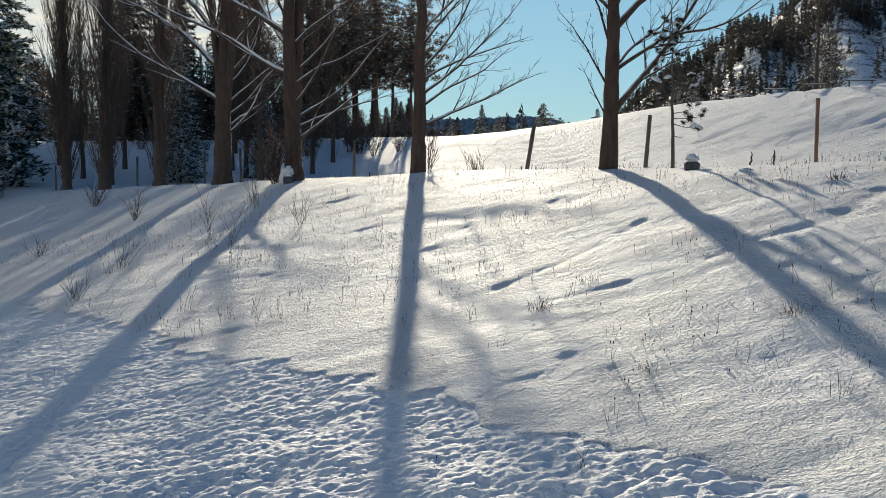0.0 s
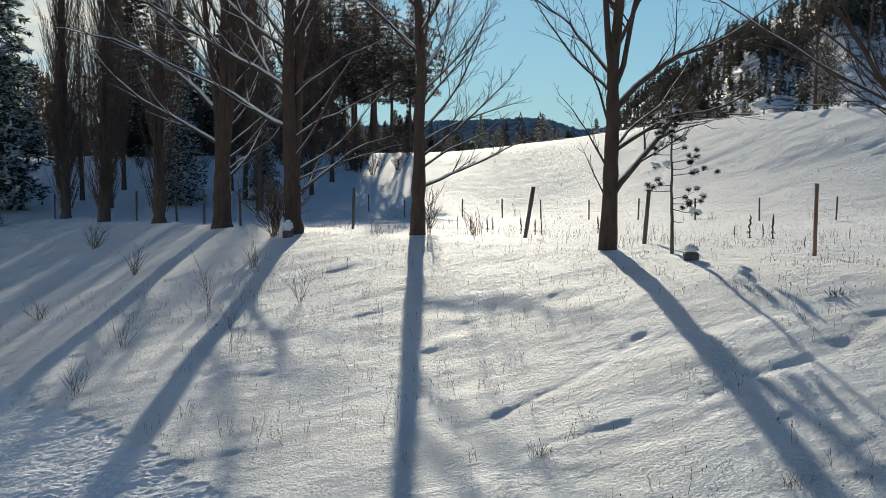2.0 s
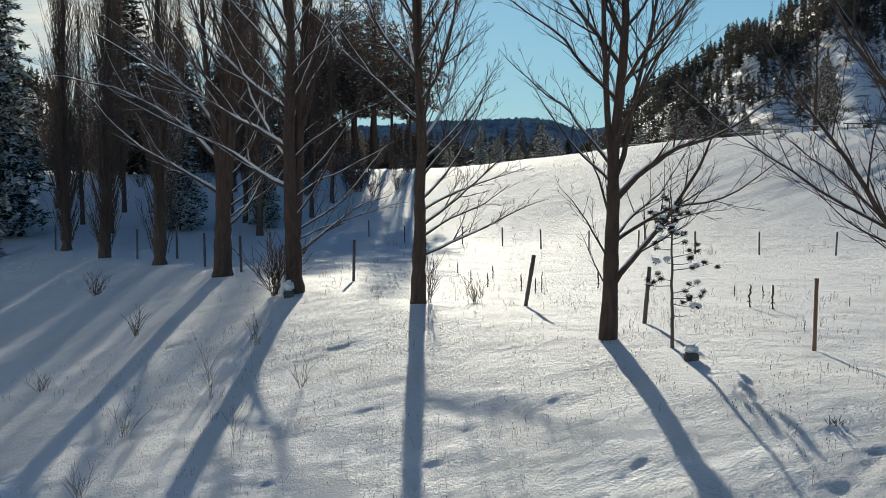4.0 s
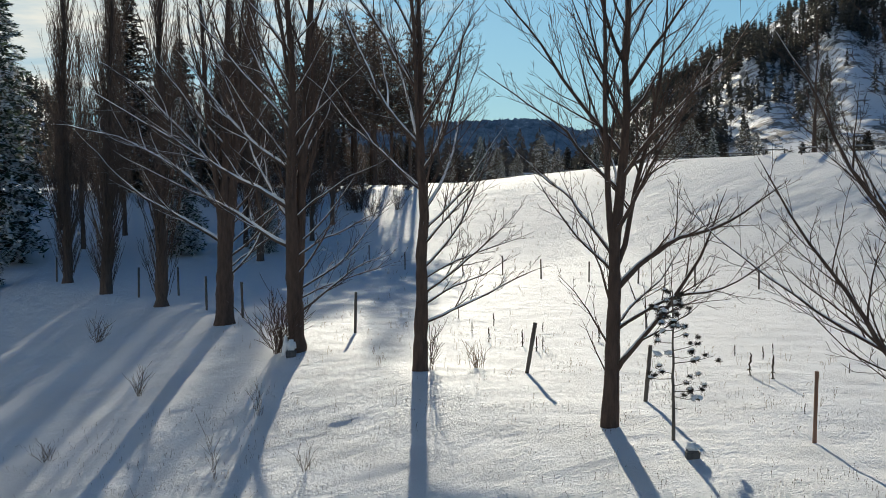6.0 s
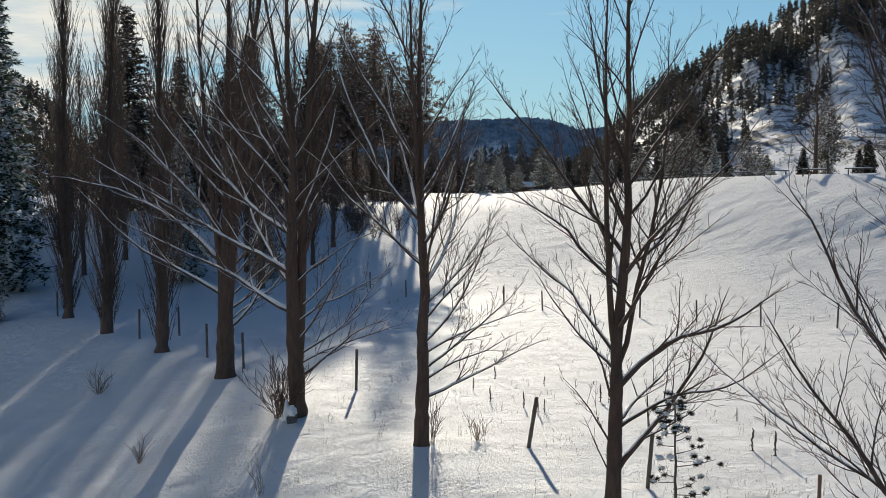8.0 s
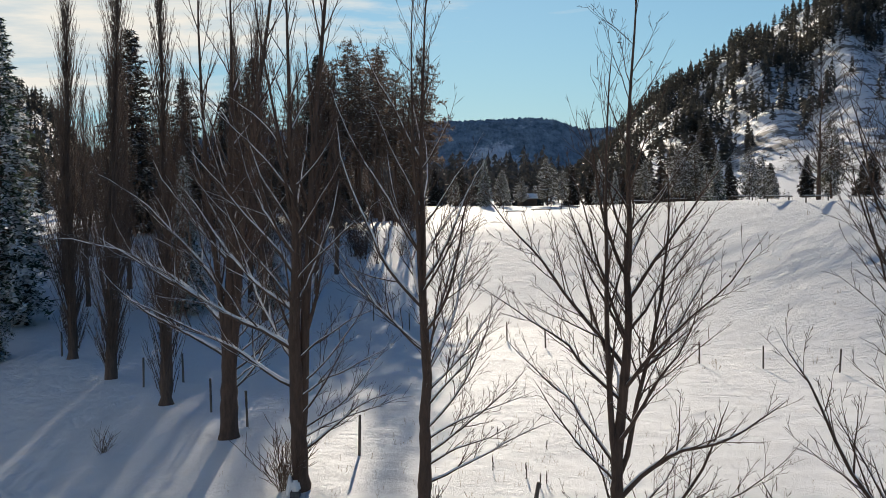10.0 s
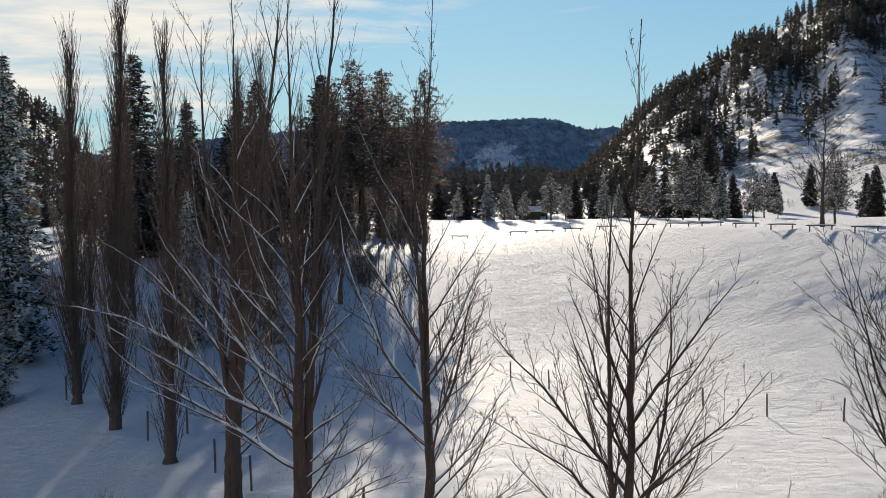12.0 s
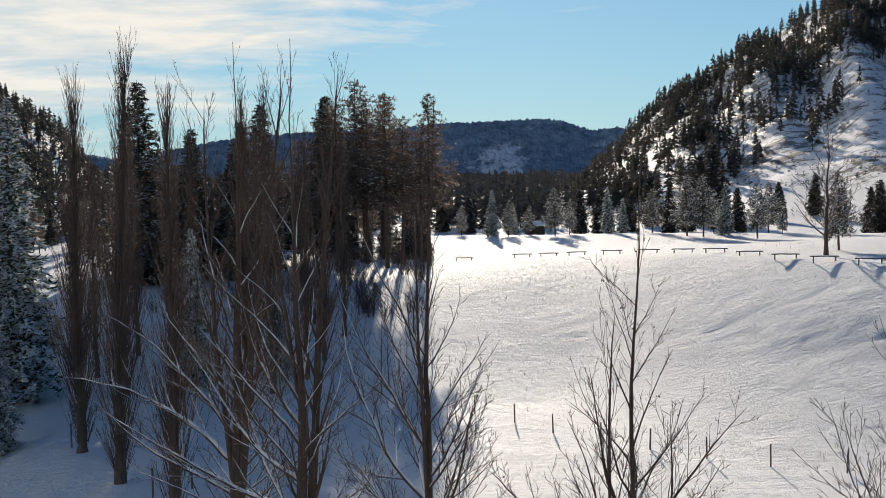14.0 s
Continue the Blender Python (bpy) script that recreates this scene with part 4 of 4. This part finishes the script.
stalk = mesh_object("dead_weed_stalk", *stalk_mesh(5, 0.62), M_DARKSTALK)
stalk.location = (8.12, 32.1, hit_ground(8.12, 32.1))
tagged(stalk, "dark dead weed spike standing in the snow", "weed stalk", "weed stalks on the meadow")
for px, py, sc in ((8.56, 31.49, 1.05), (2.9, 38.0, 0.8), (3.15, 38.6, 0.7), (2.55, 39.4, 0.9), (1.5, 40.5, 0.8), (1.0, 43.0, 0.7), (5.2, 40.6, 0.95), (5.45, 40.4, 0.7), (8.9, 37.0, 0.55),
                   (9.5, 36.0, 0.65), (10.2, 37.5, 0.5), (11.0, 32.8, 0.45), (10.6, 27.6, 0.35), (7.9, 26.5, 0.4), (1.9, 46.0, 0.8), (3.6, 44.0, 0.6), (0.6, 48.5, 0.7)):
    copy_thing(stalk, pose(px, py, hit_ground(px, py), 0, 0, px * 90) @ Matrix.Scale(sc, 4))


def shrub(x, y, h, n, spread, seed, label, mat=None, thin=0.006):
    rng = random.Random(seed)
    V, F = [], []
    for _ in range(n):
        a, e = rng.random() * 6.28, radians(rng.uniform(90 - spread, 88))
        d = Vector((math.cos(a) * math.cos(e), math.sin(a) * math.cos(e), math.sin(e)))
        grow(V, F, Vector((rng.gauss(0, 0.06), rng.gauss(0, 0.06), -0.08)), d, thin * 1.2, h * rng.uniform(0.5, 1.1), 1, rng, 0.1, 0.06, thin, (0, 4, 3, 2))
    ob = mesh_object("dry_shrub", V, F, mat or M_STALK)
    ob.location = (x, y, hit_ground(x, y))
    tagged(ob, label, "shrub", "dry shrubs on the bank")


shrub(-5.25, 38.0, 2.0, 34, 40, 1, "bare many-stemmed shrub at the foot of a tree", M_BARK, 0.009)
shrub(-0.35, 33.0, 1.3, 8, 16, 2, "thin bare suckers beside a trunk", M_BARK, 0.007)
shrub(0.9, 33.6, 0.8, 16, 26, 3, "tuft of pale dry stems in the snow")
shrub(-9.3, 36.6, 0.95, 15, 38, 4, "bare brown shrub on the shaded snowy bank", M_WEED, 0.005)
shrub(-10.4, 31.3, 0.7, 11, 40, 5, "bare thin-stemmed shrub on the snowy bank", M_WEED, 0.0045)
shrub(-6.6, 25.0, 0.8, 10, 34, 6, "sparse dry shrub on the snowy bank", M_WEED, 0.0032)
shrub(-6.5, 21.4, 0.7, 12, 40, 7, "sparse dry shrub on the snowy bank", M_WEED, 0.003)
shrub(-13.6, 47.5, 1.0, 18, 40, 18, "bare thin-stemmed shrub on the shaded bank", M_WEED, 0.007)
shrub(-4.75, 31.0, 0.8, 9, 35, 19, "few dry stems on the snowy bank", M_WEED, 0.004)
shrub(-3.05, 26.0, 0.7, 10, 38, 20, "few dry stems on the snowy bank", M_WEED, 0.0035)
shrub(-5.1, 26.7, 1.2, 4, 14, 21, "tall thin dry stems on the snowy bank", M_WEED, 0.004)
shrub(-3.0, 16.9, 0.4, 6, 35, 22, "few dark dry stems in the snow", M_DARKSTALK, 0.0022)
shrub(-3.85, 18.4, 0.45, 5, 30, 23, "few dark dry stems in the snow", M_DARKSTALK, 0.0022)
shrub(-2.45, 16.4, 0.4, 5, 30, 24, "few dark dry stems in the snow", M_DARKSTALK, 0.0022)
shrub(3.0, 9.2, 0.3, 6, 35, 25, "few dark stems by the trampled snow", M_DARKSTALK, 0.002)
shrub(2.9, 12.2, 0.16, 18, 60, 26, "low brown tuft poking out of the snow", M_DARKSTALK, 0.002)
shrub(0.52, 12.4, 0.3, 3, 15, 27, "few thin dark stems in the snow", M_DARKSTALK, 0.002)
shrub(0.34, 13.9, 0.34, 4, 18, 28, "few thin dark stems in the snow", M_DARKSTALK, 0.002)
shrub(-3.8, 21.9, 0.95, 5, 16, 8, "tall thin dry stems on the snowy bank", M_DARKSTALK, 0.0022)
shrub(1.08, 13.66, 0.24, 40, 60, 9, "low brown leafy tuft poking out of the snow", M_DARKSTALK, 0.0022)
shrub(1.85, 10.7, 0.18, 30, 65, 10, "low dark tuft poking out of the snow", M_DARKSTALK, 0.0022)
shrub(2.8, 10.2, 0.34, 4, 30, 11, "few dark dry stems in the snow", M_DARKSTALK, 0.0022)
shrub(3.8, 11.75, 0.48, 2, 14, 12, "single dark twig upright in the snow", M_DARKSTALK, 0.0022)
shrub(3.5, 10.0, 0.13, 22, 65, 13, "low dark tuft poking out of the snow", M_DARKSTALK, 0.0022)
shrub(3.36, 11.5, 0.24, 26, 55, 14, "low brown tuft in the shaded snow", M_DARKSTALK, 0.0022)
shrub(5.6, 17.3, 0.2, 24, 65, 15, "low dark tuft poking out of the snow", M_DARKSTALK, 0.005)
shrub(1.75, 14.6, 0.2, 20, 65, 16, "low brown tuft poking out of the snow", M_DARKSTALK, 0.0022)
shrub(1.0, 8.7, 0.3, 5, 25, 17, "thin dark stems in the trampled snow", M_DARKSTALK, 0.0022)


def brush():
    """Tall bare bushes under the pines."""
    rng = random.Random(88)
    first = None
    for k in range(44):
        x, y = (rng.uniform(-17, -2.5), 131 - 27 * rng.random() ** 1.4) if k < 32 else (rng.uniform(-34, -17), rng.uniform(104, 126))
        h = rng.uniform(0.35, 0.85)
        if first is None:
            V, F = [], []
            for _ in range(24):
                a, e = rng.random() * 6.28, radians(rng.uniform(48, 86))
                d = Vector((math.cos(a) * math.cos(e), math.sin(a) * math.cos(e), math.sin(e)))
                grow(V, F, Vector((rng.gauss(0, 0.25), rng.gauss(0, 0.25), -0.1)), d, 0.028, rng.uniform(2.0, 4.6), 2, rng, 0.08, 0.06, 0.011, (0, 3.0, 1.8, 2))
            first = tagged(mesh_object("bare_bush", V, F, M_LIMB_LIGHT), "tall bare brown bush with some snow under the pines", "bush", "bare bushes under the pines")
            first.location = (x, y, hit_ground(x, y))
        else:
            copy_thing(first, pose(x, y, hit_ground(x, y), 0, 0, rng.uniform(0, 360)) @ Matrix.Scale(h, 4))


brush()


def weeds():
    """Thin dry stems scattered over bank and meadow."""
    rng = random.Random(200)
    V, F, V_bank, F_bank, V_straw, F_straw = [], [], [], [], [], []
    for _ in range(6200):
        kind = rng.random()
        if kind < 0.46:
            x, y = rng.uniform(-12, 9), rng.uniform(9.5, 34)
            h, n, r = rng.uniform(0.05, 0.22), rng.choice((1, 1, 2, 3)), 0.0026
            if float(trodden(np.array([x]), np.array([y]))[0]) > 0.3 and rng.random() < 0.85:
                continue
            if float(vnoise(np.array([x * 0.35]), np.array([y * 0.35]), 9)[0]) + rng.gauss(0, 0.12) < 0.0:
                continue
        else:
            x, y = rng.uniform(-8, 17), rng.uniform(26, 72)
            h, n, r = rng.uniform(0.08, 0.34), rng.choice((1, 1, 2, 3)), 0.0040
            if rng.random() < 0.4:
                continue
            if abs(y - 40 + x * 0.9) > 8 and rng.random() < 0.86:
                continue
        if kind > 0.74:
            x, y = rng.uniform(-4, 40), rng.uniform(62, 135)
            h, n, r = rng.uniform(0.12, 0.4), rng.choice((1, 2, 3)), 0.010
            if float(vnoise(np.array([x * 0.12]), np.array([y * 0.12]), 19)[0]) + rng.gauss(0, 0.15) < 0.05:
                continue
        V, F = (V_bank, F_bank) if kind < 0.46 else (V_straw, F_straw)
        z = hit_ground(x, y)
        for _k in range(n):
            p = Vector((x + rng.gauss(0, 0.06), y + rng.gauss(0, 0.06), z - 0.03))
            d = Vector((rng.gauss(0, 0.22), rng.gauss(0, 0.22), 1)).normalized()
            hh = h * rng.uniform(0.6, 1.2)
            q = p + d * hh * 0.6
            e = q + (d + Vector((rng.gauss(0, 0.25), rng.gauss(0, 0.25), 0))).normalized() * hh * 0.4
            tube(V, F, [p, q, e], [r, r * 0.9, r * 0.5], 3)
            if rng.random() < 0.45:
                tube(V, F, [e, e + Vector((0, 0, 0.012)), e + Vector((0, 0, 0.03))], [r * 0.8, r * 3.4, r * 0.6], 4)
    tagged(mesh_object("dry_weeds", V_bank, F_bank, M_WEED), "thin dry weed stems poking through the snow", "weeds", kind="stuff")
    tagged(mesh_object("dry_grass", V_straw, F_straw, M_STRAW), "pale dry grass stems standing in the meadow snow", "grass", kind="stuff")


weeds()


def snow_cap_mesh(w, d, h, seed, lumps=0.10):
    """A rounded heap of snow."""
    bm = bmesh.new()
    bmesh.ops.create_icosphere(bm, subdivisions=3, radius=1.0)
    for v in bm.verts:
        k = 1 + lumps * noise.noise(v.co * 1.7 + Vector((seed, 0, 0))) + lumps * 0.6 * noise.noise(v.co * 4.1 + Vector((0, seed, 0)))
        v.co = Vector((v.co.x * w * k, v.co.y * d * k, (max(v.co.z, -0.12)) * h * k))
    return bm


def marker_stone(x, y, w, h, cap, label, seed):
    root = new("marker_stone")
    root.location = (x, y, hit_ground(x, y))
    tagged(root, label, "stone", "snow-capped stones by the trees")
    bm = bmesh.new()
    bmesh.ops.create_cube(bm, size=1.0)
    bmesh.ops.bevel(bm, geom=list(bm.edges), offset=0.10, segments=2, affect="EDGES")
    bmesh.ops.subdivide_edges(bm, edges=list(bm.edges), cuts=1)
    for v in bm.verts:
        k = 1 + 0.10 * noise.noise(v.co * 2.3 + Vector((seed, 0, 0)))
        t = 1 + 0.12 * v.co.z
        v.co = Vector((v.co.x * w * k * t, v.co.y * w * 0.8 * k * t, v.co.z * (h + 0.12) * k + h / 2 - 0.06))
    part("stone", bm, M_STONE, root, "dark rough block")
    bm = bmesh.new()
    bmesh.ops.create_cube(bm, size=1.0)
    bmesh.ops.bevel(bm, geom=list(bm.edges), offset=0.22, segments=4, affect="EDGES")
    for v in bm.verts:
        k = (1.0 - 0.34 * (v.co.z + 0.5)) * (1 + 0.08 * noise.noise(v.co * 2.6 + Vector((seed, 0, 0))))
        v.co = Vector((v.co.x * w * 1.16 * k, v.co.y * w * 0.98 * k, (v.co.z + 0.46) * cap))
    ob = part("snow_cap", bm, M_CAP, root, "rounded white cap of snow", True)
    ob.location = (0, 0, h)
    return root


marker_stone(4.56, 22.3, 0.25, 0.15, 0.15, "small dark stone block with a tall cap of snow", 3)
marker_stone(-4.72, 37.2, 0.30, 0.20, 0.34, "small dark stone block under a heap of snow", 8)


bm_drift = snow_cap_mesh(0.12, 0.16, 0.5, 4, 0.35)
drift = part("snow_drift", bm_drift, M_CAP, None, "", True)
drift.location = (-4.93, 37.62, hit_ground(-4.93, 37.62) + 0.04)
tagged(drift, "narrow drift of snow packed against a trunk", "snow heap")


def sapling():
    """A young pine with few boughs and heavy clumps of snow."""
    x, y, h = 4.47, 23.67, 3.05
    rng = random.Random(77)
    root = new("pine_sapling")
    root.location = (x, y, hit_ground(x, y) - 0.08)
    tagged(root, "thin young pine with clumps of snow on its needles", "tree")
    pts = trunk_path(h, (-0.05, 0), rng, 0.008)
    V, F = [], []
    tube(V, F, pts, [0.034 * (1 - i / 18) + 0.006 for i in range(17)], 8)
    C, G = [], []
    # height on the stem, reach to the side, reach in depth, rise, needle tufts, snow
    boughs = [(0.72, 0.25, 0.05, -0.02, 0, 0), (0.95, 0.52, 0.1, -0.08, 4, 1.2), (1.05, 0.60, -0.1, 0.05, 4, 1.1), (1.15, 0.46, 0.2, 0.12, 3, 0.9), (1.3, -0.52, 0.05, 0.02, 3, 1.2), (1.4, -0.30, 0.2, 0.08, 2, 0.8),
              (1.6, 0.78, 0.0, 0.14, 4, 0.9), (1.72, 0.30, -0.25, 0.05, 2, 1.3), (1.75, -0.16, -0.2, 0.03, 2, 1.1), (1.85, 0.62, 0.15, 0.16, 3, 0.8), (2.0, -0.34, 0.1, 0.05, 2, 0.9), (2.1, 0.28, 0.1, 0.1, 2, 0.8)]
    for k in range(17):
        u = k * 2.4 + rng.gauss(0, 0.4)
        l = rng.uniform(0.18, 0.48)
        boughs.append((2.2 + 0.75 * k / 17, math.cos(u) * l, math.sin(u) * l, rng.uniform(0.02, 0.14), 2, rng.uniform(0.6, 1.15)))
    clumps = []
    for z, dx, dy, lift, tufts, snow in boughs:
        p = along(pts, z / h)
        tip = p + Vector((dx, dy, lift))
        tube(V, F, [p, p.lerp(tip, 0.5) - Vector((0, 0, 0.025)), tip], [0.012, 0.008, 0.004], 4)
        for g in range(tufts):
            c = p.lerp(tip, 1.0 - 0.17 * g) + Vector((rng.gauss(0, 0.07), rng.gauss(0, 0.07), rng.gauss(0, 0.06)))
            for _ in range(120):
                d = Vector((rng.gauss(0, 1), rng.gauss(0, 1), rng.gauss(0.3, 0.8))).normalized()
                w = d.orthogonal().normalized() * 0.0065
                n = len(C)
                l = rng.uniform(0.05, 0.11)
                C.extend((c + w, c - w, c + d * l))
                G.append((n, n + 1, n + 2))
            if rng.random() < 0.55:
                clumps.append((c, snow))
    mesh_object("trunk", V, F, M_GREY, root)
    mesh_object("needles", C, G, M_FIR, root, smooth=False)
    for c, snow in clumps:
        s = rng.uniform(0.03, 0.065) * snow
        ob = part("snow_clump", snow_cap_mesh(s * rng.uniform(1.0, 1.6), s, s * rng.uniform(0.6, 1.0), rng.random() * 9, 0.45), M_CAP, root, "", True)
        ob.location = c + Vector((0, 0, 0.02))
        ob.rotation_euler = (rng.gauss(0, 0.3), rng.gauss(0, 0.3), rng.random() * 6)


sapling()


# ---- low rails and the hut on the meadow ----
def low_rail(x, y, turn, length):
    root = new("low_rail")
    root.matrix_world = pose(x, y, hit_ground(x, y), 0, 0, turn)
    tagged(root, "low wooden rail on short posts, snow on top", "rail", "low rails along the meadow rim")
    rng = random.Random(int(x * 10))
    for u in (-0.38, 0.38):
        V, F = [], []
        tube(V, F, [Vector((u * length, 0, z)) for z in (-0.4, 0.1, 0.34)], [0.06, 0.06, 0.06], 8, cap=True)
        mesh_object("rail_post", V, F, M_GREY, root)
    V, F = [], []
    tube(V, F, [Vector((length * (i / 6 - 0.5), 0, 0.39 + 0.01 * rng.gauss(0, 1))) for i in range(7)], [0.048] * 7, 8, cap=True)
    mesh_object("rail_beam", V, F, M_GREY, root)
    bm = snow_cap_mesh(length * 0.48, 0.05, 0.04, x)
    ob = part("snow_strip", bm, M_CAP, root, "white snow lying along the beam", True)
    ob.location = (0, 0, 0.445)


for rx, ry, turn in ((8.3, 146.7, 4), (11.2, 143.1, 2), (14.0, 138.0, 8), (17.3, 133.0, 6), (20.5, 128.0, 2), (23.4, 124.0, -2), (25.8, 120.0, -4), (27.5, 113.1, -8),
                     (29.1, 106.8, -9), (31.2, 102.5, -5), (33.7, 98.6, -3), (1.3, 151.0, -12)):
    low_rail(rx, ry, turn, 2.4)


def hut():
    x, y = 15.2, 227.5
    root = new("hut")
    root.matrix_world = pose(x, y, hit_ground(x, y) - 0.1, 0, 0, 8)
    tagged(root, "small brown wooden hut with a snow-covered roof", "hut")
    w, d, h = 3.2, 2.6, 1.9
    for name, sx, sy, px, py in (("wall", w, 0.12, 0, -d / 2), ("wall", w, 0.12, 0, d / 2), ("wall", 0.12, d - 0.12, -w / 2 + 0.06, 0), ("wall", 0.12, d - 0.12, w / 2 - 0.06, 0)):
        bm = bmesh.new()
        bmesh.ops.create_cube(bm, size=1.0, matrix=Matrix.Translation((px, py, h / 2)) @ Matrix.Diagonal((sx, sy, h, 1)))
        part(name, bm, M_PLANK, root)
    bm = bmesh.new()
    bmesh.ops.create_cube(bm, size=1.0, matrix=Matrix.Translation((-0.5, -d / 2 - 0.08, 0.85)) @ Matrix.Diagonal((0.8, 0.05, 1.7, 1)))
    part("door", bm, M_DARKSTALK, root, "dark plank door")
    for side in (-1, 1):
        for name, lift, thick, mat in (("roof", 0, 0.10, M_PLANK), ("roof_snow", 0.16, 0.22, M_CAP)):
            bm = bmesh.new()
            bmesh.ops.create_cube(bm, size=1.0, matrix=Matrix.Translation((0, side * d * 0.30, h + 0.22 + lift)) @ Matrix.Rotation(side * -0.42, 4, "X") @ Matrix.Diagonal((w + 0.7, d * 0.72, thick, 1)))
            bmesh.ops.bevel(bm, geom=list(bm.edges), offset=0.03, segments=2, affect="EDGES")
            part(name, bm, mat, root, "thick white snow" if lift else "")


hut()


def fence_wires(places, label):
    """Two slack wires from post to post."""
    V, F = [], []
    for zz in (0.55, 1.0):
        for (ax, ay), (bx, by) in zip(places, places[1:]):
            a, b = Vector((ax, ay, hit_ground(ax, ay) + zz)), Vector((bx, by, hit_ground(bx, by) + zz))
            tube(V, F, [a.lerp(b, i / 6) - Vector((0, 0, 0.05 * math.sin(math.pi * i / 6))) for i in range(7)], [0.0025] * 7, 3)
    tagged(mesh_object("fence_wire", V, F, M_WIRE), label, "wire", kind="stuff")


fence_wires(((20.13, 62.12), (16.72, 64.02), (13.8, 66.2), (11.1, 68.8), (8.6, 71.2), (6.05, 74.2), (3.86, 77.6), (1.35, 81.0)), "thin slack wire between the meadow posts")
